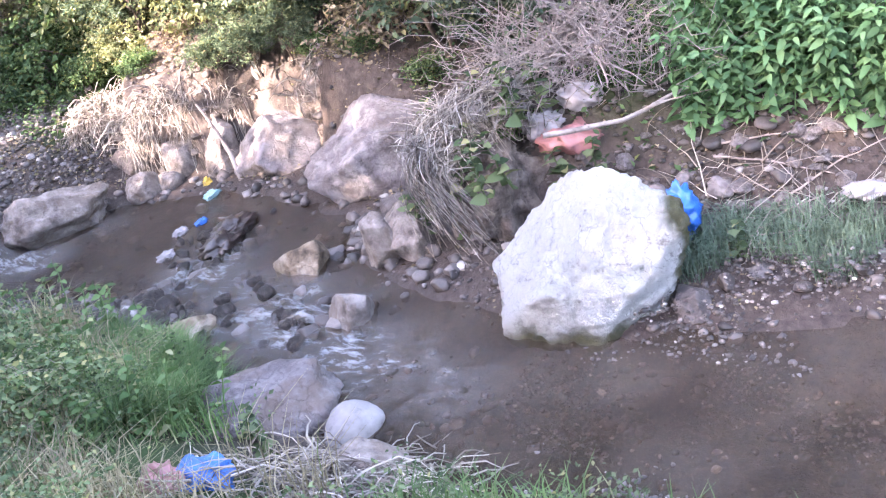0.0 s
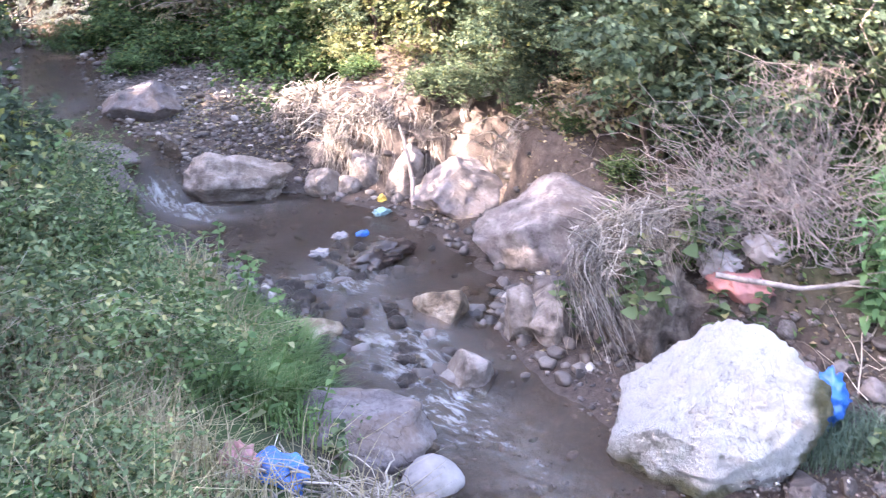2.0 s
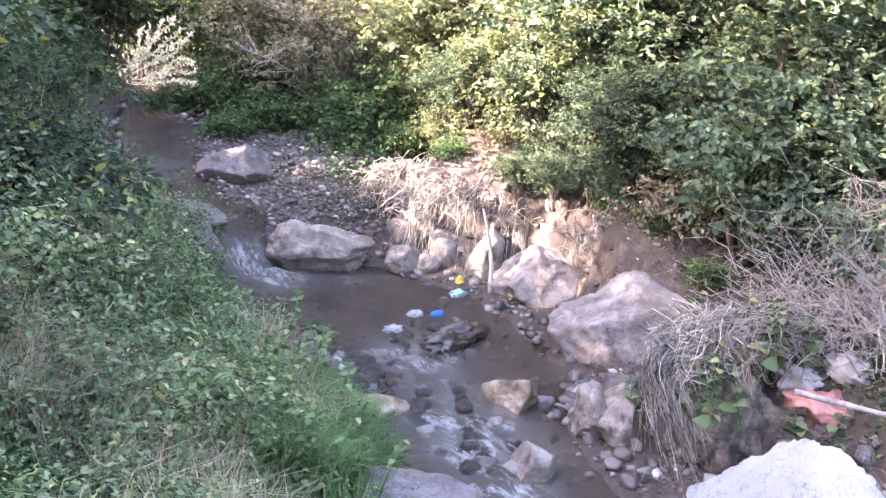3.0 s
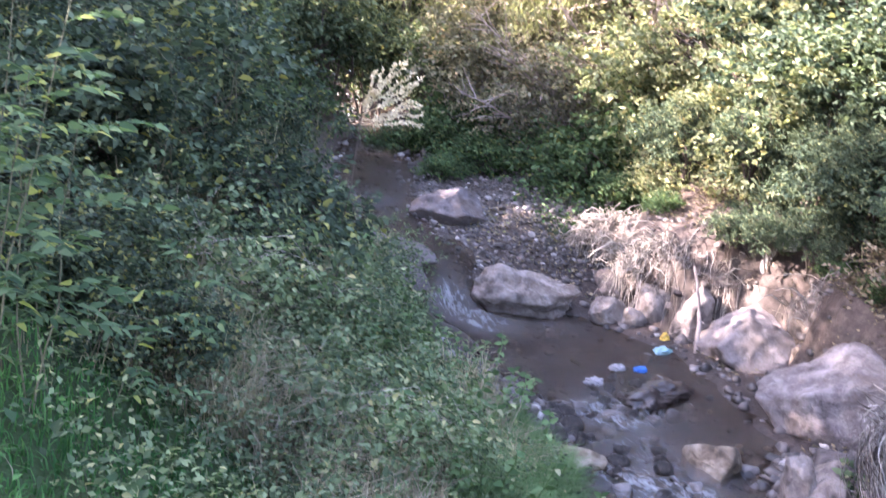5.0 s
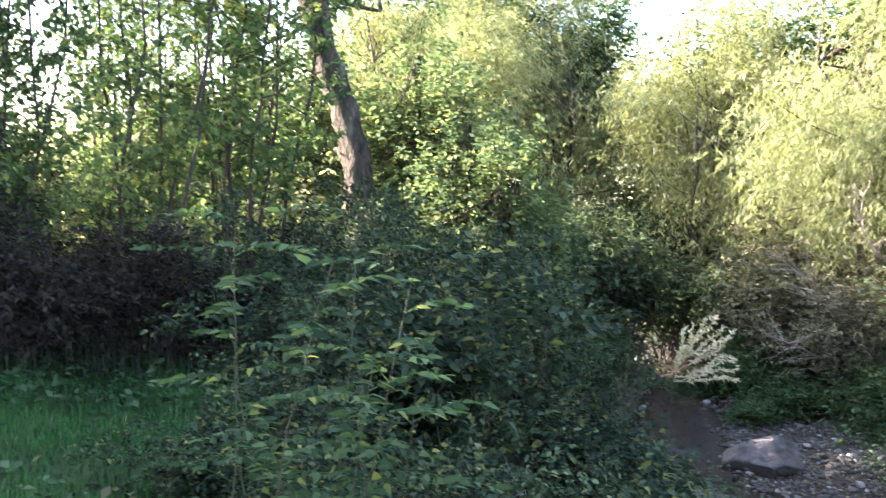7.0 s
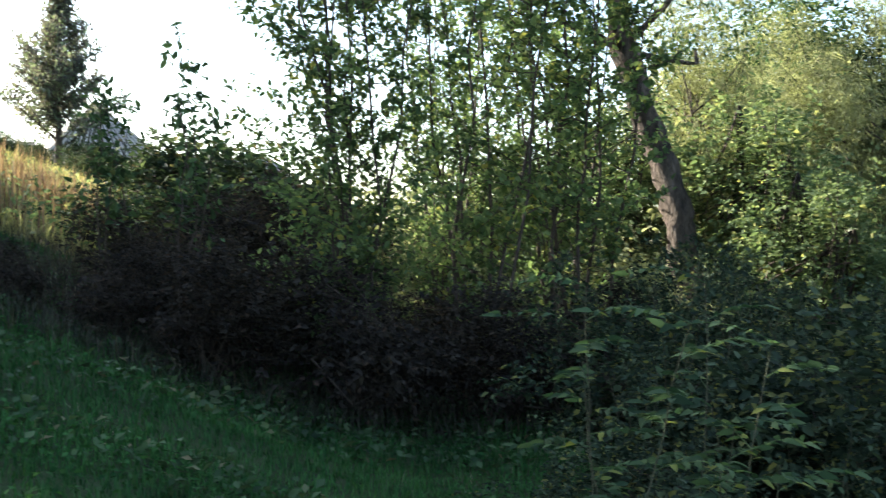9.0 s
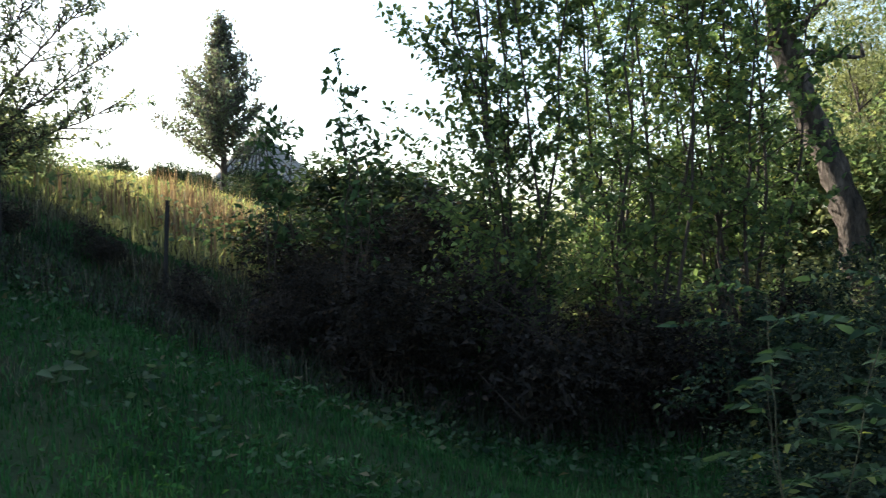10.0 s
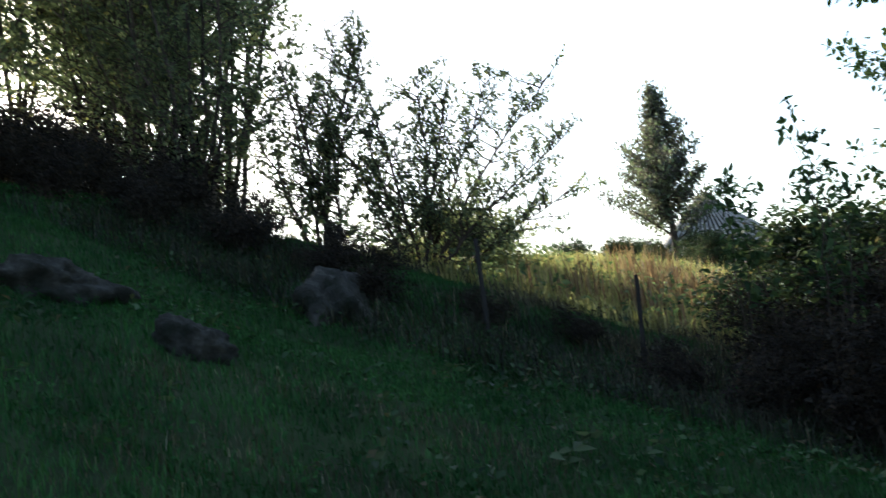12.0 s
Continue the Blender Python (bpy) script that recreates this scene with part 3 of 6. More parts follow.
wat.data.foreach_set("value", np.maximum(sstep((wworld[:, 0] * 0.25 - wworld[:, 1] + mo - 0.46) * 6), sstep((0.10 + mo * 0.4 - wworld[:, 2] - wb.location.z) * 9)).astype(np.float32))
boulder("boulder", M["rock_grey"], (1.42, 1.1, 1.0), (8.30, 4.98), (0, 0, -57), 5, "big smooth grey-mauve boulder against the far bank", 0.23, z=0.0, rough=0.06, ridge=0.045, cuts=((-0.62, -0.2, 0.75, 0.62), (0.15, -0.25, 1, 0.85), (0.1, -1, 0.35, 0.78), (1, 0, 0.2, 0.85)))
boulder("boulder", M["rock_grey"], (1.05, 0.9, 0.92), (9.0, 6.5), (0, 0, -54), 8, "angular grey-mauve boulder at the pool's edge", 0.28, z=0.0, rough=0.06, ridge=0.045, cuts=((-0.7, -0.2, 0.6, 0.6), (0.3, -0.2, 1, 0.8), (0.1, -1, 0.4, 0.75)))
boulder("boulder", M["rock_tan"], (1.2, 0.75, 0.62), (7.9, 8.5), (0, 4, -42), 33, "low weathered tan boulder beside the small fall", 0.2, z=0.0, rough=0.09)
boulder("boulder", M["rock_tan"], (0.5, 0.36, 0.42), (8.6, 8.0), (0, 20, -30), 14, "small tan rock at the pool's edge", 0.2, z=0.0)
boulder("boulder", M["rock_rust"], (0.74, 0.50, 0.36), (6.78, 5.0), (5, 14, 50), 17, "wet yellowish-brown rock in the stream", 0.25)
boulder("boulder", M["rock_tan"], (0.47, 0.40, 0.50), (5.95, 4.12), (0, 10, 40), 19, "small speckled tan rock standing in the stream", 0.25)
boulder("boulder", M["rock_mauve"], (1.08, 0.80, 0.56), (4.62, 4.08), (0, 0, -48), 24, "flat-topped grey-mauve boulder on the near bank", 0.36, z=-0.02, rough=0.06, ridge=0.045, cuts=((0, -0.2, 1, 0.72), (-1, -0.2, 0.2, 0.85), (0.9, -0.3, 0.35, 0.85), (0, -1, 0.3, 0.85)))
boulder("boulder", M["rock_smooth"], (0.56, 0.46, 0.38), (4.66, 3.46), (0, 0, -20), 26, "smooth rounded pale grey stone at the waterline", 0.2, z=0.0, planes=40, rough=0.015, hard=6.0)
boulder("boulder", M["rock_tan"], (0.44, 0.36, 0.46), (6.72, 4.25), (0, 0, 10), 27, "pinkish-tan block of stone under the drift heap", 0.2)
boulder("boulder", M["rock_tan"], (0.36, 0.30, 0.42), (6.72, 3.98), (0, 0, 70), 28, "pinkish-tan block of stone under the drift heap", 0.2)
boulder("boulder", M["rock_mauve"], (1.05, 0.8, 0.52), (8.05, 10.25), (0, 6, -30), 35, "rounded grey boulder above the fall", 0.2)
boulder("boulder", M["rock_dark"], (1.05, 0.6, 0.42), (6.55, 9.25), (0, 8, -25), 43, "dark wet boulder beside the fall", 0.3)
boulder("boulder", M["rock_dark"], (0.9, 0.6, 0.45), (6.3, 8.75), (0, 0, -20), 44, "dark wet boulder beside the fall", 0.3)
boulder("boulder", M["rock_rust"], (0.55, 0.36, 0.24), (5.68, 5.42), (0, 0, -30), 46, "low rust-stained rock at the water's edge", 0.3)
boulder("boulder", M["rock_grey"], (0.26, 0.18, 0.12), (5.58, 5.02), (0, 0, 0), 47, "pale slab just above the water", 0.4)
for (x, y), sz, sd in (((8.92, 8.35), (0.45, 0.4, 0.4), 87), ((7.55, 4.55), (0.5, 0.4, 0.42), 90), ((7.2, 4.35), (0.4, 0.32, 0.3), 91), ((8.72, 7.75), (0.34, 0.26, 0.26), 92)):
    boulder("boulder", M["rock_tan"] if sd % 3 else M["rock_dark"], sz, (x, y), (0, 10, sd * 41), sd, "angular stone block set in the earth of the bank", 0.4, "stone blocks in the bank", planes=8, deep=0.42)
boulder("boulder", M["rock_tan"], (0.6, 0.5, 0.85), (9.02, 7.75), (0, 0, 30), 48, "grey rock jutting from the root-hung bank", 0.2, z=0.0)
boulder("boulder", M["rock_tan"], (0.5, 0.45, 0.8), (8.98, 7.2), (0, 0, 80), 49, "grey rock jutting from the root-hung bank", 0.2, z=0.0)
boulder("boulder", M["rock_dark"], (0.40, 0.28, 0.2), (5.88, 1.78), (0, 0, 30), 50, "dark flat rock on the mud", 0.3)
for (x, y), s, sd in (((7.0, 2.4), 0.22, 61), ((6.95, 2.2), 0.2, 62), ((7.0, 2.0), 0.22, 63), ((6.9, 1.75), 0.26, 64)):
    boulder("stone", M["rock_grey"], (s, s * 0.75, s * 0.7), (x, y), (0, 0, sd * 37), sd, "grey cobble on the far bank", 0.2, "cobbles on the far bank", sub=3, planes=25, rough=0.03, hard=7.0)
boulder("boulder", M["rock_white"], (0.45, 0.5, 0.75), (9.55, 6.78), (0, 10, 20), 81, "pale sunlit limestone block in the bank", 0.1, z=0.75)
boulder("boulder", M["rock_white"], (0.35, 0.4, 0.4), (9.75, 7.2), (0, 10, 60), 82, "pale sunlit limestone block in the bank", 0.1, z=0.75)
# rocks on the meadow
for (x, y), s, sd, lb in (((-4.55, 5.75), (0.62, 0.5, 0.55), 71, "dark mossy rock in the meadow grass"), ((-5.9, 5.8), (1.2, 0.8, 0.6), 72, "low grey rock in the meadow grass"), ((-5.25, 8.5), (2.3, 1.1, 1.3), 73, "grey rock outcrop beside the hedge")):
    boulder("rock", M["rock_moss"], s, (x, y), (0, 0, sd * 31), sd, lb, 0.58, rough=0.14, ridge=0.06)


# ---- trees and shrubs ----
def shrub_parts(parent, seed, height, radius, clumps, per, leaf, mat, wood, stems=5, low=0.12, spread=0.16, wood_r=0.03, width=0.55, droop=0.0, lean=(0, 0), blobs=7, sparse=0.5, bare=0.0):
    """Stems, limbs and a crown of leaf clumps gathered in uneven masses."""
    r = np.random.default_rng(seed)
    mid = np.array([lean[0], lean[1], height * (0.5 + low / 2)])
    bc = unit(r.normal(size=(blobs, 3))) * r.uniform(0.25, 0.75, (blobs, 1)) * [radius, radius, height * (0.5 - low / 2)]
    bs = r.uniform(0.35, 0.62, blobs)
    pick = r.integers(0, blobs, clumps)
    c = bc[pick] + unit(r.normal(size=(clumps, 3))) * (r.random((clumps, 1)) ** sparse) * bs[pick][:, None] * [radius, radius, height * 0.5]
    C = c + mid
    C[:, :2] += (C[:, 2:3] / height - 0.5) * np.array(lean)
    C[:, 2] = np.maximum(C[:, 2], low * height)
    paths = []
    tops = []
    for k in range(stems):
        a = r.uniform(0, 6.283)
        foot = np.array([math.cos(a), math.sin(a), 0]) * radius * 0.10
        top = C[r.integers(clumps)] * [0.6, 0.6, 1.0]
        top[2] = max(top[2], height * 0.6)
        p = wander(foot - [0, 0, 0.25], top, 7, (0.03 if stems <= 9 else 0.075) * height, r)
        tops.append(p)
        paths.append((p, wood_r * r.uniform(0.7, 1.2), wood_r * 0.25))
    for k in range(min(clumps, 90)):
        p = tops[r.integers(stems)]
        q = p[r.integers(2, 7)]
        paths.append((wander(q, C[r.integers(clumps)], 5, 0.03 if stems <= 9 else 0.09, r), wood_r * 0.3, wood_r * 0.08))
    if stems <= 9:
        for path in paths[:stems]:
            part_np("stem", smooth(mesh_np("stem", *tube_arrays([path], 7), wood)), parent)
        paths = paths[stems:]
    V, F = tube_arrays(paths, 4)
    tagged(part_np("branchwork", mesh_np("branchwork", V, F, wood), parent), kind="stuff")
    C = C[int(len(C) * bare):]
    # each clump is a few leafy twigs that grow outwards
    tw = max(2, per // 9)
    m = len(C) * tw
    go = unit(unit(np.repeat(C, tw, 0) - mid) * 0.7 + r.normal(size=(m, 3)) * [0.6, 0.6, 0.4] + [0, 0, 0.1 - droop])
    root = np.repeat(C, tw, 0) + r.normal(size=(m, 3)) * spread * 0.75
    span = spread * r.uniform(1.3, 2.8, m)
    each = per // tw
    u = (np.tile(np.arange(each), m) + r.uniform(0, 0.8, m * each)) / each
    n = m * each
    way = np.repeat(go, each, 0)
    base = np.repeat(root, each, 0) + way * (u - 0.5)[:, None] * np.repeat(span, each)[:, None] + r.normal(size=(n, 3)) * leaf * 0.15
    flank = unit(np.cross(way, [0, 0, 1.0])) * np.where(np.arange(n) % 2, 1, -1)[:, None]
    out = way * 0.6 + flank * r.uniform(0.3, 1.1, (n, 1)) + r.normal(size=(n, 3)) * 0.3 - [0, 0, 0.15 + droop]
    L = leaf * r.uniform(0.6, 1.25, n) * (1.1 - 0.4 * u)
    V, F = leaf_arrays(base, out, L, L * (0.17 if droop > 0.4 else width), r, 0.18, six=False if droop > 0.4 else "oval")
    part_np("crown", mesh_np("crown", V, F, mat), parent)


def shrub(name, place, seed, label, category="shrub", group="", sink=0.05, **kw):
    e = new(name)
    e.location = (place[0], place[1], gz(*place) - sink)
    shrub_parts(e, seed, **kw)
    return tagged(e, label, category, group)


def again(ob, place, turn=0.0, size=1.0, dz=-0.05):
    c = copy_thing(ob, pose(place[0], place[1], gz(*place) + dz, 0, 0, turn))
    c.scale = (size, size, size)
    return c


# far bank, near to far
G = "shrubs on the far bank"
fb1 = shrub("shrub", (8.9, 4.3), 101, "leafy green shrub overhanging the far bank", group=G, height=2.5, radius=1.4, clumps=260, per=45, leaf=0.08, mat=M["leaf_far"], wood=M["twig"], low=0.0, spread=0.12, sparse=0.3, blobs=12, width=0.6)
for k, (x, y, sc) in enumerate(((9.7, 5.4, 1.0), (9.9, 3.2, 1.3), (10.3, 6.6, 1.1), (9.3, 2.0, 1.1), (10.6, 5.0, 1.4), (9.55, 6.0, 0.6), (11.2, 7.6, 1.3), (8.9, 3.5, 0.8), (9.75, 6.9, 0.42), (9.3, 4.75, 0.5), (8.5, 3.7, 0.42), (10.0, 7.7, 0.5), (10.05, 8.6, 0.45), (8.5, 1.3, 0.75), (8.4, 0.2, 0.75), (8.3, -0.9, 0.75))):
    again(fb1, (x, y), 130 * k + 40, sc)
for k, (x, y, sc, dz) in enumerate(((9.4, 6.4, 0.42, 0.55), (9.35, 5.7, 0.36, 0.6), (9.55, 7.3, 0.36, 0.5), (9.2, 5.2, 0.36, 0.2), (9.8, 8.3, 0.36, 0.3), (9.2, 6.6, 0.26, 0.5), (9.2, 7.1, 0.24, 0.5), (9.15, 6.1, 0.26, 0.5), (9.7, 6.0, 0.45, 0.1), (10.0, 6.3, 0.5, 0.0), (10.1, 7.2, 0.5, 0.0), (9.9, 6.8, 0.4, 0.2), (10.3, 8.1, 0.5, 0.0))):
    again(fb1, (x, y), 110 * k + 15, sc, dz)
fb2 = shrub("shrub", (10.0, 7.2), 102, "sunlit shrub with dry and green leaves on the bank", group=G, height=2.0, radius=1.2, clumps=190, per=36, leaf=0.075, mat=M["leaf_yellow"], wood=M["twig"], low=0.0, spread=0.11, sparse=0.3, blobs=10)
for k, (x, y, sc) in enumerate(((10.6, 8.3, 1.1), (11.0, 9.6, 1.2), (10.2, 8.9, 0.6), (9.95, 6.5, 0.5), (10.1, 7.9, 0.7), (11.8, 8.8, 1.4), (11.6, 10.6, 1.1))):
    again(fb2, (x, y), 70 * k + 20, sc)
fb6 = shrub("shrub", (9.15, 5.0), 106, "dry brown-leaved shrub in the sun on the bank", group=G, height=0.5, radius=0.55, clumps=80, per=27, leaf=0.065, mat=M["leaf_dry"], wood=M["twig_grey"], low=0.0)
for k, (x, y, sc) in enumerate(((9.0, 5.4, 0.4), (9.9, 7.9, 0.5), (10.0, 9.0, 0.6))):
    again(fb6, (x, y), 95 * k, sc)
fb3 = shrub("dead_shrub", (8.1, 2.9), 103, "tangled grey shrub of mostly bare twigs", group=G, height=1.7, radius=1.1, clumps=150, per=18, leaf=0.075, mat=M["leaf_far"], wood=M["twig_grey"], stems=46, wood_r=0.010, bare=0.35)
again(fb3, (8.7, 2.2), 80, 1.2)
fb4 = shrub("dead_shrub", (10.6, 11.4), 104, "pale dry shrub of bare twigs beside the stream", group=G, height=1.8, radius=1.2, clumps=200, per=27, leaf=0.07, mat=M["leaf_olive"], wood=M["twig_grey"], stems=26, wood_r=0.011)
for k, (x, y, sc) in enumerate(((11.6, 12.6, 1.3), (12.3, 11.6, 1.5), (11.0, 13.6, 1.3), (12.6, 13.6, 1.7))):
    again(fb4, (x, y), 120 * k + 30, sc)
again(fb4, (11.4, 14.0), 200, 1.4)
fb5 = shrub("green_herbs", (10.2, 10.2), 105, "low fresh green herbs along the gravel bar", "herb", G, height=0.8, radius=1.1, clumps=150, per=27, leaf=0.085, mat=M["leaf"], wood=M["twig"], low=0.0)
for k, (x, y, sc) in enumerate(((10.6, 11.0, 1.0), (11.3, 13.0, 1.1), (9.9, 12.1, 0.7), (10.9, 9.9, 1.0), (10.5, 13.6, 0.9), (11.8, 14.8, 1.1))):
    again(fb5, (x, y), 90 * k, sc)

# taller trees behind the far bank
G = "trees behind the far bank"
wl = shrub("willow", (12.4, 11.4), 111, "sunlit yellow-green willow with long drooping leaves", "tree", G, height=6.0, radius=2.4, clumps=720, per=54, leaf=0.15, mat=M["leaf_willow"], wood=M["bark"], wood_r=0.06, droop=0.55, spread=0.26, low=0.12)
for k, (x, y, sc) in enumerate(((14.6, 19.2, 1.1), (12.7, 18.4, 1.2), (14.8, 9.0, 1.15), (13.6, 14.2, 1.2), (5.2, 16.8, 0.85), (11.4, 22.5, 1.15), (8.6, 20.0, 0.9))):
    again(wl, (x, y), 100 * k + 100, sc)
bt = shrub("tree", (12.0, 5.0), 112, "dense dark green tree behind the bank", "tree", G, height=6.5, radius=2.6, clumps=560, per=36, leaf=0.13, mat=M["leaf"], wood=M["bark"], wood_r=0.08, spread=0.26, low=0.05)
for k, (x, y, sc) in enumerate(((11.4, 1.8, 0.9), (10.4, -0.8, 0.85), (14.6, 6.5, 1.2), (9.6, -3.2, 0.8), (17.0, 17.0, 1.3), (13.2, 25.0, 1.2), (9.6, 24.5, 1.2), (15.2, 22.0, 1.3))):
    again(bt, (x, y), 60 * k + 60, sc)

db2 = shrub("shady_bush", (9.3, 15.4), 114, "shaded dark green bush on slim stems over the stream", "shrub", "shaded bushes over the upper stream", height=2.9, radius=1.3, clumps=190, per=36, leaf=0.105, mat=M["leaf_shade"], wood=M["twig"], stems=9, wood_r=0.03, low=0.12, spread=0.16)
for k, (x, y, sc) in enumerate(((8.1, 15.4, 0.9), (9.9, 17.6, 1.0), (11.0, 18.8, 1.1), (10.9, 16.6, 0.9), (11.6, 15.4, 0.8), (13.0, 19.4, 1.3), (7.2, 14.4, 0.7), (14.6, 21.0, 1.4), (12.4, 17.6, 0.9), (6.6, 13.4, 0.6), (15.5, 24.0, 1.6))):
    again(db2, (x, y), 75 * k + 20, sc)

# thicket on the near bank
G = "shrubs on the near bank"
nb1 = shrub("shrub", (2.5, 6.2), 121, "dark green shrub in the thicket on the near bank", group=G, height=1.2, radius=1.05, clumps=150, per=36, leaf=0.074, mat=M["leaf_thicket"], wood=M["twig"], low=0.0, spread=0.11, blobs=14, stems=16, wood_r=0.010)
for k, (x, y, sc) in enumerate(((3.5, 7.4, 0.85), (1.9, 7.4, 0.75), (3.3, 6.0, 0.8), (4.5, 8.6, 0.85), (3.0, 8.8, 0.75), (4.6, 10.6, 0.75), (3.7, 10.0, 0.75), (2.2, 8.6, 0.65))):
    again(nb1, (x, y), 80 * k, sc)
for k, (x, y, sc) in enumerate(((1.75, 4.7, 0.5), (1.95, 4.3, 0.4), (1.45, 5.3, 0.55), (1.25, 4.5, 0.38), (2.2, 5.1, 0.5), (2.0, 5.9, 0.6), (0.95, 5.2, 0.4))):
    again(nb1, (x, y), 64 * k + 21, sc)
nb2 = shrub("weeds", (3.3, 4.9), 122, "mixed green and straw-coloured weeds on the bank", "weeds", G, height=0.5, radius=0.75, clumps=170, per=27, leaf=0.045, mat=M["leaf_blue"], wood=M["straw"], low=0.0, stems=18, wood_r=0.005)
for k, (x, y, sc) in enumerate(((2.6, 4.3, 1.0), (4.1, 6.2, 0.9), (4.7, 7.2, 0.9), (2.3, 3.4, 0.7), (5.3, 7.9, 0.8), (2.3, 5.2, 1.1), (3.8, 5.2, 0.8), (3.2, 5.6, 1.0), (4.2, 4.9, 0.6))):
    again(nb2, (x, y), 70 * k + 30, sc)
iv = shrub("tree", (5.6, 12.6), 123, "small-leaved tree catching the sun behind the thicket", "tree", G, height=3.9, radius=1.4, clumps=300, per=36, leaf=0.085, mat=M["leaf_sap"], wood=M["bark"], wood_r=0.05, low=0.0)
for k, (x, y, sc) in enumerate(((6.3, 12.9, 0.8), (2.2, 13.4, 0.8), (3.7, 15.4, 1.0), (5.5, 14.2, 1.1))):
    again(iv, (x, y), 120 * k, sc)


def branchy(name, place, seed, label, stems, height, spread, side, side_len, leaf, per, mat, wood, category="tree", group="", start=0.25, wood_r=0.03, rise=0.7, lean=(0, 0), width=0.55):
    """A tree drawn limb by limb: stems, rising side shoots, and leaves set along the shoots."""
    r = np.random.default_rng(seed)
    e = new(name)
    e.location = (*place, gz(*place) - 0.05)
    paths, P, D = [], [], []
    for k in range(stems):
        a = k * 6.283 / stems + r.normal() * 0.5
        h = height * r.uniform(0.7, 1.0)
        top = np.array([math.cos(a) * spread * r.uniform(0.3, 1), math.sin(a) * spread * r.uniform(0.3, 1), h]) + np.array([lean[0], lean[1], 0])
        p = wander((r.normal() * 0.08, r.normal() * 0.08, -0.2), top, 12, 0.02 * height ** 0.5, r)
        paths.append((p, wood_r, wood_r * 0.2))
        for j in range(side):
            t = (start + (1 - start) * (j + r.random()) / side) * 11
            q = np.array([np.interp(t, np.arange(12), p[:, i]) for i in range(3)])
            b = r.uniform(0, 6.283)
            ln = side_len * r.uniform(0.5, 1.1) * (1.15 - 0.6 * t / 11)
            tip = q + np.array([math.cos(b), math.sin(b), rise * r.uniform(0.3, 1.4)]) * ln
            s = wander(q, tip, 6, 0.03 * ln, r)
            paths.append((s, wood_r * 0.3, wood_r * 0.08))
            u = r.uniform(0.8, 5.0, per)
            c = np.stack([np.interp(u, np.arange(6), s[:, i]) for i in range(3)], -1) + r.normal(size=(per, 3)) * leaf * 0.55
            P.append(c)
            D.append((tip - q)[None] / ln * 0.5 + r.normal(size=(per, 3)) * 0.7 + [0, 0, -0.1])
    V, F = tube_arrays(paths, 5)
    part_np("branchwork", smooth(mesh_np("branchwork", V, F, wood)), e)
    P, D = np.concatenate(P), np.concatenate(D)
    L = leaf * r.uniform(0.55, 1.2, len(P))
    V, F = leaf_arrays(P, D, L, L * width, r, 0.18, six="oval")
    part_np("crown", mesh_np("crown", V, F, mat), e)
    return tagged(e, label, category, group)


# hedge between the meadow and the thicket
G = "saplings in the hedge"
sp = branchy("sapling", (0.15, 8.9), 131, "tall leafy sapling rising from the hedge", 8, 7.6, 1.1, 36, 0.9, 0.064, 52, M["leaf_sapling"], M["twig"], group=G, start=0.12, wood_r=0.015, width=0.6)
sp2 = branchy("sapling", (1.25, 9.3), 134, "tall leafy sapling rising from the hedge", 6, 7.0, 0.7, 26, 0.75, 0.064, 34, M["leaf_sapling"], M["twig"], group=G, start=0.15, wood_r=0.019, width=0.72)
branchy("sapling", (2.0, 9.7), 135, "crooked spreading sapling at the hedge's end", 6, 4.9, 0.95, 24, 0.75, 0.066, 44, M["leaf_sapling"], M["twig"], group=G, start=0.3, wood_r=0.024, width=0.68)
branchy("sapling", (-1.2, 9.2), 136, "thin sapling shoots with few leaves", 4, 2.9, 0.5, 8, 0.35, 0.08, 12, M["leaf"], M["twig"], group=G, start=0.45, wood_r=0.012)
branchy("sapling", (-2.0, 10.4), 137, "thin sapling shoots with few leaves", 3, 2.3, 0.3, 8, 0.3, 0.09, 14, M["leaf"], M["twig"], group=G, start=0.45, wood_r=0.012)
branchy("sapling", (2.2, 10.8), 139, "leafy sapling beside the leaning tree", 6, 4.9, 0.9, 24, 0.75, 0.075, 30, M["leaf_sapling"], M["twig"], group=G, start=0.15, wood_r=0.026)
# this sapling and the copy after it are added to shade the far boulders
branchy("sapling", (1.4, 13.0), 144, "leafy sapling added beyond the hedge to shade the boulders", 6, 5.4, 0.9, 24, 0.75, 0.075, 30, M["leaf_sapling"], M["twig"], group=G, start=0.15, wood_r=0.026)
again(sp2, (1.0, 11.4), 140, 0.6)
G = "dark hedge bushes"
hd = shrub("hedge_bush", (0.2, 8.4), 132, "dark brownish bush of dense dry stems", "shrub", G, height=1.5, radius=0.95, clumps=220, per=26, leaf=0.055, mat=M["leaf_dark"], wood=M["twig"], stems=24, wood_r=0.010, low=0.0)
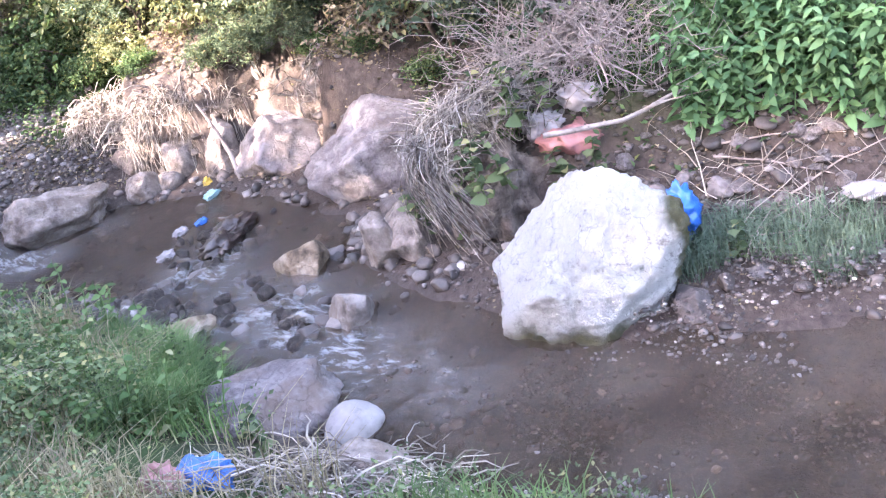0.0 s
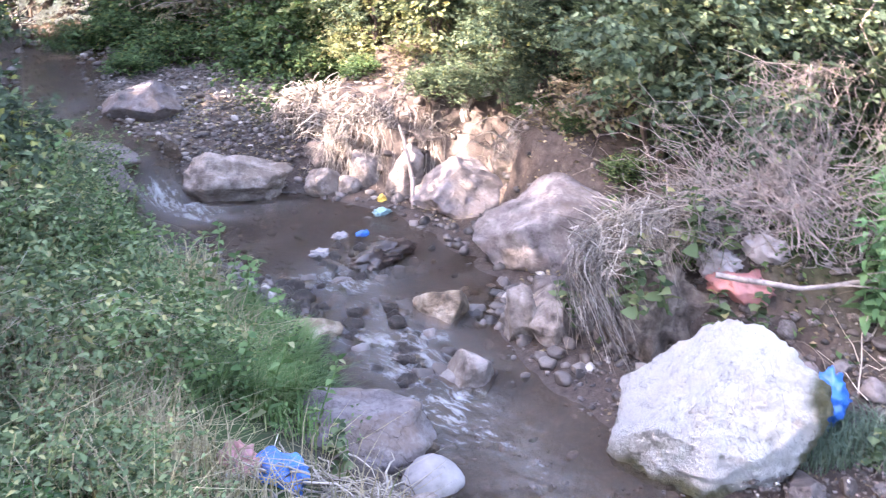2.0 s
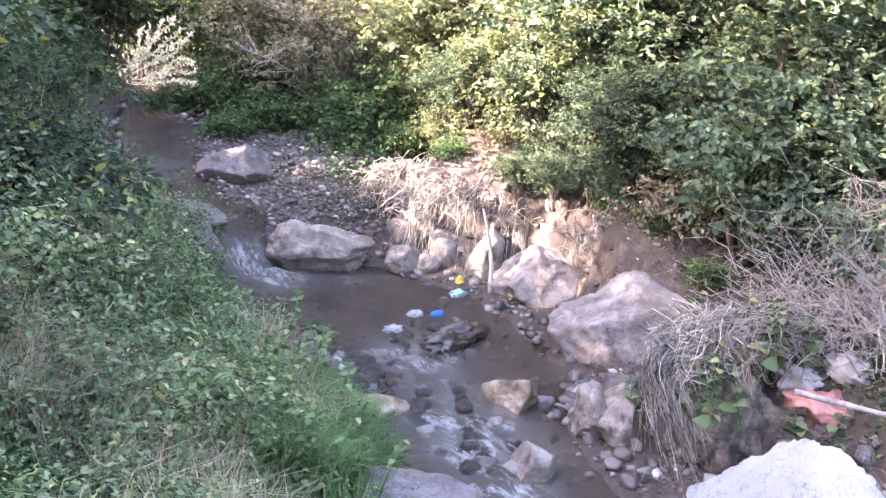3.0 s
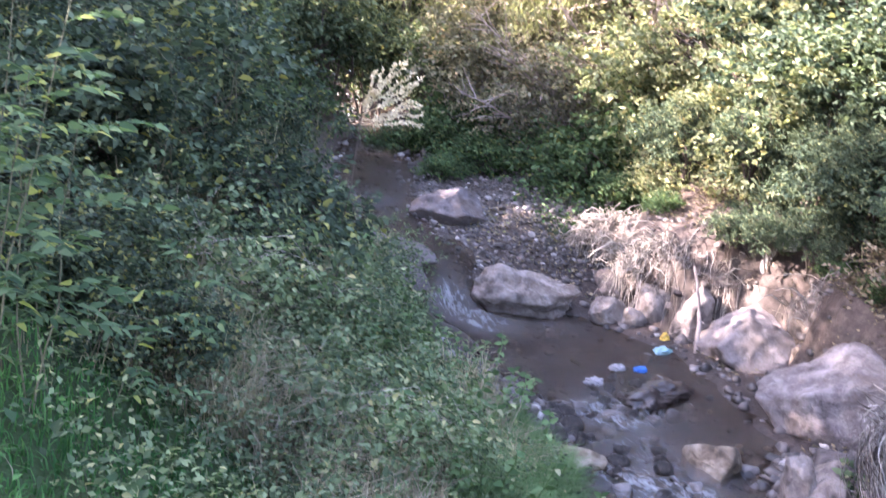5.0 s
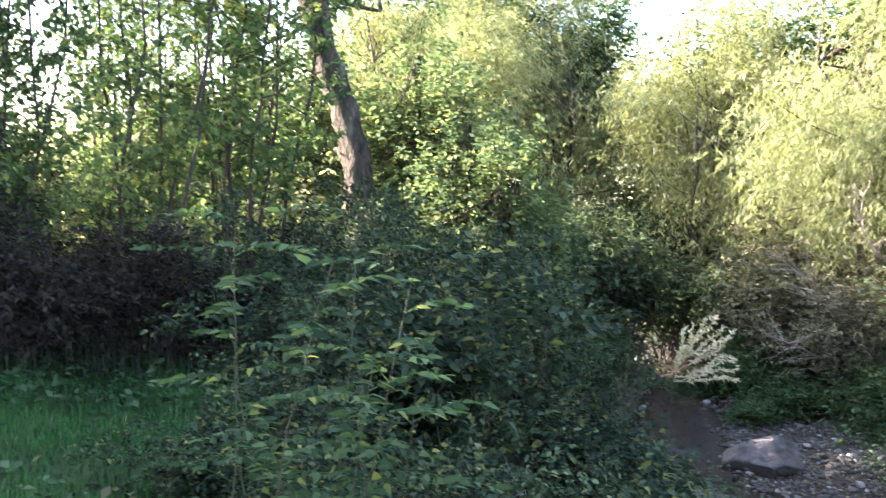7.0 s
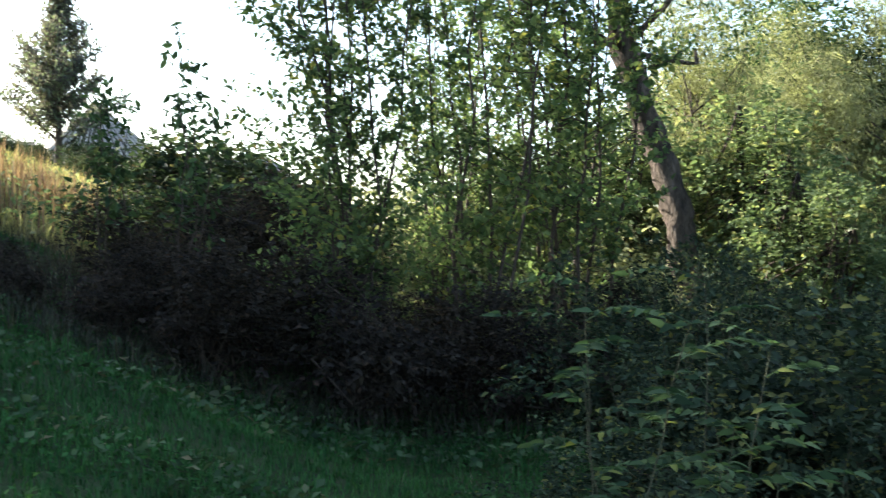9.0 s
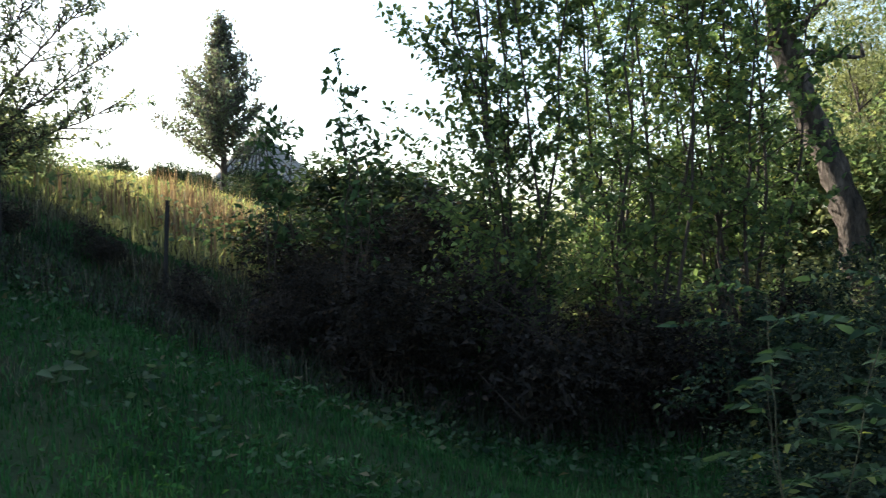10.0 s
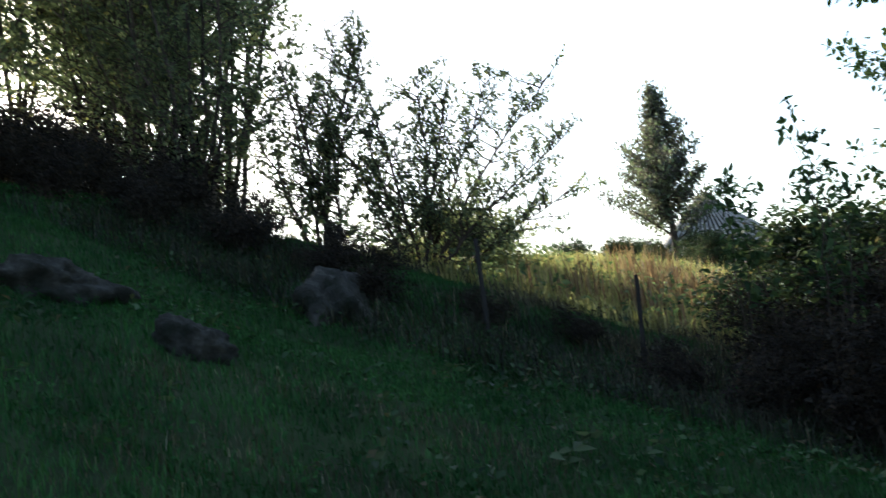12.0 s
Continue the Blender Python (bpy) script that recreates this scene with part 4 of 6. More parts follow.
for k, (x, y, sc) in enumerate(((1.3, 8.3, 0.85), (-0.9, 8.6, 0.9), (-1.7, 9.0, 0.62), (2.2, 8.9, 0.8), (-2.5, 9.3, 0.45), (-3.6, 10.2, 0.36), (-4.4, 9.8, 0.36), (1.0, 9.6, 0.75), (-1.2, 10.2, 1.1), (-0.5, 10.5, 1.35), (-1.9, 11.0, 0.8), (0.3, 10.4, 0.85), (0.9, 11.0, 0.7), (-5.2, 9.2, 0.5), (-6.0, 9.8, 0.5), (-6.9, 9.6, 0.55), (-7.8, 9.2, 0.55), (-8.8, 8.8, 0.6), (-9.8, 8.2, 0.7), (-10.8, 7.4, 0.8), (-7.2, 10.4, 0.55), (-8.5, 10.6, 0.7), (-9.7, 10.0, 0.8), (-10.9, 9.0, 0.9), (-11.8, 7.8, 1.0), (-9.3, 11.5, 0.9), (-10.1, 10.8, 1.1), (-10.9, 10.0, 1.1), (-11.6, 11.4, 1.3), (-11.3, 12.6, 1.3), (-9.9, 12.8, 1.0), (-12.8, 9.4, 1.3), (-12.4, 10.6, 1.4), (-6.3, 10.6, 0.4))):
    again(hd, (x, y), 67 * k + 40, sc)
yb = shrub("bush", (-1.45, 12.4), 133, "grey-green bush on the bank beyond the hedge", "shrub", "bushes beyond the hedge", height=1.75, radius=1.0, clumps=260, per=27, leaf=0.075, mat=M["leaf_hedge"], wood=M["twig"], low=0.0)
for k, (x, y, sc) in enumerate(((-10.4, 30.0, 0.9), (-8.6, 29.0, 0.7), (-6.8, 31.0, 0.8), (-4.6, 32.0, 0.8), (-7.4, 33.0, 0.9), (-3.0, 27.0, 0.9), (-9.2, 33.5, 0.7))):
    again(yb, (x, y), 130 * k + 10, sc)
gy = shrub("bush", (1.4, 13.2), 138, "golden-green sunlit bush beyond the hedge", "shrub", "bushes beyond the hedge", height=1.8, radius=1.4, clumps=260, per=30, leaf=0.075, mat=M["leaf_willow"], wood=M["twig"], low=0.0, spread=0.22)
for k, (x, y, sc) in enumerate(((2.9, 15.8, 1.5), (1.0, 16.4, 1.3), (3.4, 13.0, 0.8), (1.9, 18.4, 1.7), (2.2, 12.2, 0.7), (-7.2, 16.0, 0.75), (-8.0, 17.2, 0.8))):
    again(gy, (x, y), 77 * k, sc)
for k, (x, y, sc) in enumerate(((-0.4, 12.8, 1.25), (-1.0, 13.7, 1.45), (-2.0, 13.6, 1.25), (-2.5, 19.0, 0.9))):
    again(yb, (x, y), 100 * k, sc)

# trees on the crest
G = "trees on the crest"
cr = branchy("tree", (-9.2, 11.9), 141, "dark backlit tree with a loose crown on the crest", 8, 5.8, 1.7, 28, 1.25, 0.075, 40, M["leaf_crest"], M["bark"], group=G, start=0.12, wood_r=0.035)
# copies from x -12.8 outwards are unseen, added to shade the meadow
for k, (x, y, sc) in enumerate(((-11.8, 10.0, 1.4), (-12.8, 8.0, 1.4), (-11.0, 14.7, 1.4), (-10.6, 12.2, 1.1), (-13.6, 6.0, 1.2), (-14.0, 3.0, 1.2), (-13.5, 0.0, 1.1))):
    again(cr, (x, y), 120 * k + 50, sc)
# crowns sit above the view, added to keep sun off stream and far bank
ct = branchy("tree", (-13.4, 16.2), 145, "tall crest tree with a high unseen crown, added for shade", 6, 9.4, 1.7, 34, 1.5, 0.095, 52, M["leaf_crest"], M["bark"], group=G, start=0.52, wood_r=0.055, width=0.65)
for k, (x, y, sc) in enumerate(((-13.9, 18.8, 1.2), (-16.6, 18.4, 1.15), (-12.4, 15.0, 0.95), (-15.5, 14.5, 1.1), (-17.5, 12.5, 1.1), (-16.0, 9.5, 1.1), (-13.8, 11.5, 1.0), (-14.8, 16.6, 1.1))):
    again(ct, (x, y), 75 * k + 30, sc)


def fruit_tree(place, seed, limbs, leaf, per, label, name="fruit_tree", wood="twig", mat="leaf_crest", category="tree"):
    """A short forked bole with long rising limbs; limbs are the tips' offsets from the foot."""
    r = np.random.default_rng(seed)
    e = new(name)
    e.location = (*place, gz(*place) - 0.1)
    paths, P, D = [], [], []
    for k, tip in enumerate(limbs):
        tip = np.array(tip, float)
        p = wander((r.normal() * 0.06, r.normal() * 0.06, -0.2), tip, 14, 0.03, r)
        p += np.sin(np.linspace(0, np.pi, 14))[:, None] * np.array([-tip[0] * 0.10, -tip[1] * 0.10, -0.10])
        paths.append((p, 0.032, 0.005))
        for j in range(44):
            t = 2.5 + 10.0 * (j + r.random()) / 44
            q = np.array([np.interp(t, np.arange(14), p[:, i]) for i in range(3)])
            ln = r.uniform(0.35, 1.1) * (1.2 - 0.045 * t)
            d = unit(unit(tip) * 0.6 + r.normal(size=3) * [0.7, 0.7, 0.5] + [0, 0, 0.35])
            sh = wander(q, q + d * ln, 6, 0.03 * ln, r)
            paths.append((sh, 0.011, 0.003))
            u = r.uniform(1.8, 5.0, per)
            P.append(np.stack([np.interp(u, np.arange(6), sh[:, i]) for i in range(3)], -1) + r.normal(size=(per, 3)) * leaf * 0.4)
            D.append(d[None] * 0.4 + r.normal(size=(per, 3)) * 0.7 - [0, 0, 0.25])
    V, F = tube_arrays(paths, 5)
    part_np("branchwork", smooth(mesh_np("branchwork", V, F, M[wood])), e)
    P, D = np.concatenate(P), np.concatenate(D)
    L = leaf * r.uniform(0.55, 1.2, len(P))
    V, F = leaf_arrays(P, D, L, L * 0.5, r, 0.18, six="oval")
    part_np("crown", mesh_np("crown", V, F, M[mat]), e)
    return tagged(e, label, category, G)


fruit_tree((-6.75, 13.3), 142, ((2.1, 0.8, 1.75), (1.9, 0.9, 2.6), (1.2, 0.6, 2.75), (0.2, 0.2, 2.9), (-0.8, 0.1, 3.5), (2.0, 0.6, 0.9), (-0.5, -0.2, 2.2), (0.8, -0.2, 2.3), (-1.3, -0.2, 2.6)), 0.07, 30, "thin spreading fruit tree with sparse leaves on crooked limbs")
fruit_tree((-8.2, 13.2), 143, ((0.9, 0.3, 3.2), (0.3, 0.5, 3.6), (-0.5, 0.2, 3.4), (1.0, -0.3, 2.2), (-0.9, -0.3, 2.6), (0.2, -0.5, 2.4)), 0.07, 26, "leafy fruit tree with upright limbs on the crest")


# ---- leaning trunk ----
def leaning_tree():
    r = np.random.default_rng(5)
    e = new("leaning_willow_tree")
    x, y = 4.60, 13.6
    g = gz(x, y)
    e.location = (x, y, g)
    top = np.array([-2.25, 0.5, 8.6])
    p = wander((0, 0, -0.3), top, 14, 0.05, r)
    paths = [(p, 0.20, 0.10)]
    tips = []
    for k in range(34):
        q = p[r.integers(6, 14)]
        a = r.uniform(0, 6.283)
        t = q + np.array([math.cos(a), math.sin(a), 0]) * r.uniform(1.0, 2.9) + [0, 0, r.uniform(-0.2, 1.6)]
        paths.append((wander(q, t, 6, 0.08, r), 0.05, 0.012))
        tips.append(t)
    t = np.linspace(0, 13, 60)
    paths[0] = (np.stack([np.interp(t, np.arange(14), p[:, i]) for i in range(3)], -1), 0.20, 0.10)
    V, F = tube_arrays(paths, 12)
    V[:, 0] += 0.05 * vnoise(V[:, 2], V[:, 1] * 4, 0.22) + 0.025 * vnoise(V[:, 2] + 3, V[:, 1] * 5, 0.09)
    V[:, 1] += 0.05 * vnoise(V[:, 2] + 9, V[:, 0] * 4, 0.22) + 0.025 * vnoise(V[:, 2] + 5, V[:, 0] * 5, 0.09)
    part_np("trunk", smooth(mesh_np("trunk", V, F, M["bark"])), e)
    tips = np.array(tips)
    C = np.repeat(tips, 16, 0) + r.normal(size=(len(tips) * 16, 3)) * [0.5, 0.5, 0.5]
    n = len(C) * 26
    base = np.repeat(C, 26, 0) + r.normal(size=(n, 3)) * 0.2
    V, F = leaf_arrays(base, r.normal(size=(n, 3)) + [0, 0, -0.8], 0.13 * r.uniform(0.6, 1.2, n), 0.03, r)
    part_np("crown", mesh_np("crown", V, F, M["leaf"]), e)
    tagged(e, "old leaning willow with a bare brown trunk", "tree")


leaning_tree()


# ---- conifer-shaped tree far off ----
def pointed_tree(place, h):
    r = np.random.default_rng(9)
    e = new("pointed_tree")
    e.location = (*place, gz(*place))
    V, F = tube_arrays([(wander((0, 0, -0.3), (0, 0, h), 8, 0.03, r), 0.14, 0.02)], 6)
    part_np("trunk", mesh_np("trunk", V, F, M["bark"]), e)
    k = 64
    P, paths = [], []
    for j in range(k):
        t = (j + r.random()) / k
        a = j * 2.4 + r.normal() * 0.4
        rad = 2.4 * (1 - t) ** 1.1 * r.uniform(0.25, 1.1) + 0.06
        q = np.array([0, 0, h * (0.26 + 0.74 * t)])
        tip = q + np.array([math.cos(a), math.sin(a), 0.45]) * rad
        s = wander(q - [0, 0, rad * 0.3], tip, 6, 0.03, r)
        paths.append((s, 0.03, 0.006))
        m = int(30 + 170 * rad)
        u = r.uniform(1.2, 5, m)
        P.append(np.stack([np.interp(u, np.arange(6), s[:, i]) for i in range(3)], -1) + r.normal(size=(m, 3)) * [0.11, 0.11, 0.13])
    V, F = tube_arrays(paths, 4)
    part_np("branchwork", mesh_np("branchwork", V, F, M["bark"]), e)
    base = np.concatenate(P)
    n = len(base)
    V, F = leaf_arrays(base, r.normal(size=(n, 3)) + [0, 0, 0.6], 0.16 * r.uniform(0.6, 1.2, n), 0.08, r)
    part_np("crown", mesh_np("crown", V, F, M["leaf_purple"]), e)
    tagged(e, "tall pointed dark purplish tree beside the houses", "tree")


pointed_tree((-8.3, 33.5), 5.9)


# ---- houses beyond the crest ----
def valleys(me, n, kt, half):
    """Marks the valleys of a corrugated sheet, where the colour is darkened as shade."""
    v = np.repeat(0.5 - 0.5 * np.sin(np.linspace(-1, 1, n) * half * 2 * math.pi / 0.26), kt)
    me.attributes.new("valley", "FLOAT", "POINT").data.foreach_set("value", np.concatenate([v, v]).astype(np.float32))
    return me


def house(place, turn, w, d, wall_h, ridge, label):
    e = new("house")
    g = gz(*place) - 0.6
    e.matrix_world = pose(*place, g, 0, 0, turn)
    bm = bmesh.new()
    bmesh.ops.create_cube(bm, size=1.0, matrix=Matrix.LocRotScale((0, 0, wall_h / 2), None, (w, d, wall_h)))
    me = bpy.data.meshes.new("wall")
    bm.to_mesh(me)
    me.materials.append(M["wall_plaster"])
    part_np("wall", me, e)
    # hipped corrugated roof: waves run down each slope
    hw, hd, rl = w / 2 + 0.35, d / 2 + 0.35, max(w - d, 0.4) / 2
    ks, kt = int(w / 0.045), 5
    V, F = [], []
    for sgn in (-1, 1):
        for s in np.linspace(-1, 1, ks):
            for t in np.linspace(0, 1, kt):
                x = s * (hw * (1 - t) + rl * t)
                V.append((x, sgn * hd * (1 - t), wall_h - 0.1 + (ridge - wall_h) * t + 0.08 * math.sin(s * hw * 2 * math.pi / 0.26)))
    nn = ks * kt
    for b in (0, nn):
        for i in range(ks - 1):
            for j in range(kt - 1):
                a = b + i * kt + j
                F.append((a, a + kt, a + kt + 1, a + 1))
    part_np("roof", valleys(mesh_np("roof", np.array(V), np.array(F), M["roof_sheet"]), ks, kt, hw), e, "weathered corrugated grey roof")
    V, F = [], []
    ks2 = int(d / 0.045)
    for sgn in (-1, 1):
        for s in np.linspace(-1, 1, ks2):
            for t in np.linspace(0, 1, kt):
                V.append((sgn * (hw * (1 - t) + rl * t), s * hd * (1 - t), wall_h - 0.1 + (ridge - wall_h) * t + 0.08 * math.sin(s * hd * 2 * math.pi / 0.26)))
    nn = ks2 * kt
    for b in (0, nn):
        for i in range(ks2 - 1):
            for j in range(kt - 1):
                a = b + i * kt + j
                F.append((a, a + kt, a + kt + 1, a + 1))
    part_np("roof_end", valleys(mesh_np("roof_end", np.array(V), np.array(F), M["roof_sheet"]), ks2, kt, hd), e, "weathered corrugated grey roof")
    return tagged(e, label, "house")


house((-8.6, 40.0), 24, 3.8, 3.6, 1.5, 3.7, "low house with a hipped corrugated grey roof")
house((-4.9, 44.8), 5, 7.0, 3.0, 1.1, 2.95, "low house with a plain grey hipped roof")
house((-12.2, 42.0), 30, 5.0, 3.4, 0.9, 2.75, "long low house with a pale sunlit roof")
for k, (x, y, sc) in enumerate(((-9.6, 35.6, 1.0), (-10.8, 36.5, 0.8), (-4.3, 29.0, 0.8), (-3.3, 28.5, 0.8), (-5.3, 31.0, 0.75), (-2.4, 28.0, 0.8), (-6.4, 33.0, 0.8))):
    again(yb, (x, y), 47 * k + 9, sc)


# ---- fence posts ----
for (x, y, h, lx) in ((-3.0, 10.0, 1.15, 3), (-4.05, 9.1, 1.2, 0)):
    ob = new("fence_post", None)
    ob.matrix_world = pose(x, y, gz(x, y) - 0.6, 0, lx, 0)
    V, F = tube_arrays([(np.array([(0, 0, 0), (0.004, 0, 0.5 * h), (0, 0.003, h), (0, 0, h + 0.3)]), 0.024, 0.020)], 8)
    part_np("post", mesh_np("post", V, F, M["rusty_iron"]), ob)
    tagged(ob, "dark slim weathered fence post in tall weeds", "fence post", "fence posts")


# ---- grass ----
def blades(name, pts, h, mat, label, seed, bend=0.5, width=0.007):
    r = np.random.default_rng(seed)
    n = len(pts)
    a = r.uniform(0, 6.283, n)
    hh = (h * r.uniform(0.45, 1.25, n))[:, None]
    out = np.stack([np.cos(a), np.sin(a), np.zeros(n)], -1)
    sd = np.stack([-np.sin(a), np.cos(a), np.zeros(n)], -1) * width
    up = np.array([0, 0, 1.0])
    bd = r.uniform(0.1, 1.0, n)[:, None] * bend
    p1 = pts + up * hh * 0.55 + out * hh * bd * 0.25
    p2 = pts + up * hh * (1 - 0.35 * bd) + out * hh * bd
    V = np.stack([pts - sd, pts + sd, p1 - sd * 0.8, p1 + sd * 0.8, p2], 1).reshape(-1, 3)
    b = np.arange(n)[:, None] * 5
    F = np.concatenate([b + [0, 1, 3], b + [0, 3, 2], b + [2, 3, 4]], 0)
    tagged(new(name, mesh_np(name, V, F, mat)), label, "grass", kind="stuff")


def scatter(n, x0, x1, y0, y1, seed, keep):
    r = np.random.default_rng(seed)
    x, y = r.uniform(x0, x1, n), r.uniform(y0, y1, n)
    m = keep(x, y, r)
    x, y = x[m], y[m]
    return np.stack([x, y, ground(x, y) - 0.01], -1)


def bankside(x, y):
    sd, hw, _ = stream_at(x, y)
    return sd - hw


blades("meadow_grass", scatter(320000, -13, 3.0, 2.0, 13.0, 1, lambda x, y, r: (bankside(x, y) > 1.2) & (r.random(len(x)) < 0.75 + 0.4 * vnoise(x, y, 0.5)) & (np.hypot(x, y) > 2.2)), 0.085, M["grass"], "short green meadow grass on the slope", 1, 1.0, 0.004)
blades("bank_grass", scatter(90000, 2.4, 6.0, -1.5, 9.0, 2, lambda x, y, r: (bankside(x, y) > 0.25 + 0.3 * (y > 5.5)) & (np.hypot(x - 3.65, y - 3.5) > 0.75) & (r.random(len(x)) < 0.35 + 0.6 * vnoise(x, y, 0.4))), 0.2, M["grass_fresh"], "long green grass on the near bank", 2, 0.9, 0.005)
blades("dry_grass", scatter(80000, 1.6, 5.4, 2.6, 8.5, 3, lambda x, y, r: (bankside(x, y) > 0.5) & (r.random(len(x)) < 0.2 + 0.7 * vnoise(x + 9, y, 0.6))), 0.42, M["grass_dry"], "dry straw-coloured weeds on the near bank", 3, 1.2, 0.0036)
blades("field_grass", scatter(90000, -16, 3, 12.5, 27, 4, lambda x, y, r: r.random(len(x)) < 0.6 + 0.4 * vnoise(x, y, 1.5)), 0.34, M["grass_gold"], "tall golden dry grass on the field beyond the hedge", 4, 1.1, 0.010)


# ---- drift, roots and dead wood on the far bank ----
def fibres(name, starts, ends, seed, mat, parent, sag=0.25, bend=0.03, r0=0.008, k=6):
    """Hanging strands from starts to ends."""
    r = np.random.default_rng(seed)
    paths = []
    for a, b in zip(starts, ends):
        p = wander(a, b, k, bend, r)
        t = np.linspace(0, 1, k)
        p[:, 2] += sag * 4 * t * (1 - t) * r.uniform(0.2, 1.0)
        paths.append((p, r0 * r.uniform(0.5, 1.6), r0 * 0.35))
    V, F = tube_arrays(paths, 4)
    return part_np(name, mesh_np(name, V, F, mat), parent)


M["soil"] = rough_material("soil", [(0.36, (0.06, 0.045, 0.038)), (0.5, (0.15, 0.118, 0.10)), (0.64, (0.27, 0.22, 0.19))], 6.0, bump_strength=1.0, dist=0.05)


def drift_heap(place, size, turn, seed, along, hang, count, label, z=0.0):
    """A hummock of soil with washed-up strands draped over it towards the water."""
    r = np.random.default_rng(seed)
    e = new("drift_heap")
    e.matrix_world = pose(*place, z, 0, 0, turn)
    me, V = rock_mesh("hummock", M["soil"], size, seed, rough=0.2, planes=14, hard=12.0)
    h = part_np("hummock", me, e)
    h.location = (0, 0, size[2] * 0.32)
    top = size[2] * 0.80
    tufts = max(5, count // 34)
    c = np.linspace(-0.5, 0.5, tufts)[r.integers(0, tufts, count)] + r.normal(size=count) * 0.022
    key = (c * 37).astype(int) % 11
    d = np.clip(0.25 + 0.075 * key + r.normal(size=count) * 0.16, 0.10, 1.0)
    sway = ((key * 5) % 7 - 3) * 0.075
    a = np.stack([c * along, r.uniform(-0.30, 0.25, count) * size[1], top * (1 - 1.1 * c ** 2) + r.normal(size=count) * 0.05], -1)
    b = np.stack([c * along * 1.1 + sway + r.normal(size=count) * 0.05, -size[1] * (0.40 + 0.22 * d) + r.normal(size=count) * 0.04, top * (1 - d * hang) + r.normal(size=count) * 0.05], -1)
    tagged(fibres("straw_fringe", a, b, seed, M["straw_brown"], e, sag=0.16, bend=0.036, r0=0.0065), kind="stuff")
    a = np.stack([r.uniform(-0.55, 0.55, count) * along, r.uniform(-0.5, 0.3, count) * size[1], np.zeros(count)], -1)
    a[:, 2] = top * (0.95 - 1.0 * (a[:, 0] / along) ** 2 - 0.9 * (a[:, 1] / size[1]) ** 2) + 0.02
    tagged(fibres("litter", a, a + r.normal(size=(count, 3)) * [0.16, 0.16, 0.09], seed + 1, M["straw_brown"], e, sag=0.04, bend=0.03, r0=0.0045, k=4), kind="stuff")
    return tagged(e, label, "drift heap")



def straw_drape():
    """A hummock of earth with flood straw combed over its brink and hanging in bundles."""
    r = np.random.default_rng(205)
    e = new("drift_heap")
    e.location = (7.12, 3.35, 0.0)
    me, V = rock_mesh("hummock", M["soil"], (0.85, 0.75, 1.25), 206, rough=0.2, planes=14, hard=12.0)
    part_np("hummock", me, e).location = (0.0, 0.0, 0.36)
    def bundle(name, first, last, drop, n, seed, tip, mat="straw_brown"):
        paths = []
        for k in range(n):
            if k % 14 == 0:
                u, d, off = r.random(), r.uniform(0.55, 1.0), r.normal(size=3) * 0.05
            top = np.array(first) + (np.array(last) - np.array(first)) * u + off * [1, 1, 0.6] + r.normal(size=3) * 0.04
            back = top + [0.10 + 0.1 * r.normal(), 0.14 * r.normal(), 0.02 + 0.04 * r.normal()]
            lip = top + [-0.10, 0.03, -0.10] + r.normal(size=3) * [0.05, 0.07, 0.05]
            end = top + np.array(tip) * d * drop * r.uniform(0.6, 1.05) + off * 1.6 + r.normal(size=3) * [0.05, 0.06, 0.04]
            end[2] = max(end[2], 0.08)
            ctl = np.array([back, top, lip, (lip * 0.5 + end * 0.5) + r.normal(size=3) * 0.05, end])
            t = np.linspace(0, 4, 11)
            p = np.stack([np.interp(t, np.arange(5), ctl[:, i]) for i in range(3)], -1)
            p[1:-1] = (p[:-2] + p[1:-1] + p[2:]) / 3
            paths.append((p - [7.12, 3.35, 0.0], r.uniform(0.0022, 0.0052), 0.002))
        V, F = tube_arrays(paths, 4)
        tagged(part_np(name, mesh_np(name, V, F, M[mat]), e), kind="stuff")
    bundle("straw_fringe", (7.15, 3.30, 1.12), (6.72, 3.66, 0.98), 0.62, 300, 1, (-0.12, -0.02, -0.75), "straw_mix")
    bundle("straw_tail", (6.72, 3.66, 0.95), (6.60, 3.60, 0.80), 1.0, 200, 2, (-0.10, -0.16, -0.78))
    bundle("straw_fringe", (7.2, 3.25, 1.08), (7.1, 2.95, 0.92), 0.7, 90, 3, (-0.14, 0.02, -0.5))
    tagged(e, "soil hummock draped with bleached flood straw and roots", "drift heap")


straw_drape()
drift_heap((7.95, 2.75), (0.8, 0.6, 1.1), -60, 207, 0.6, 0.5, 60, "bare pale earth slope under the brushwood", z=0.45)
drift_heap((9.25, 5.75), (1.1, 0.6, 1.35), -60, 204, 0.9, 0.6, 70, "earth bank with hanging roots beside the boulder")
drift_heap((9.75, 8.7), (1.7, 0.8, 1.05), -52, 202, 1.5, 0.95, 420, "eroded bank edge hung with pale dry roots", z=0.1)
drift_heap((9.4, 7.5), (1.9, 0.8, 1.25), -66, 203, 1.7, 0.9, 380, "sunlit earth bank with dry roots and litter", z=0.0)


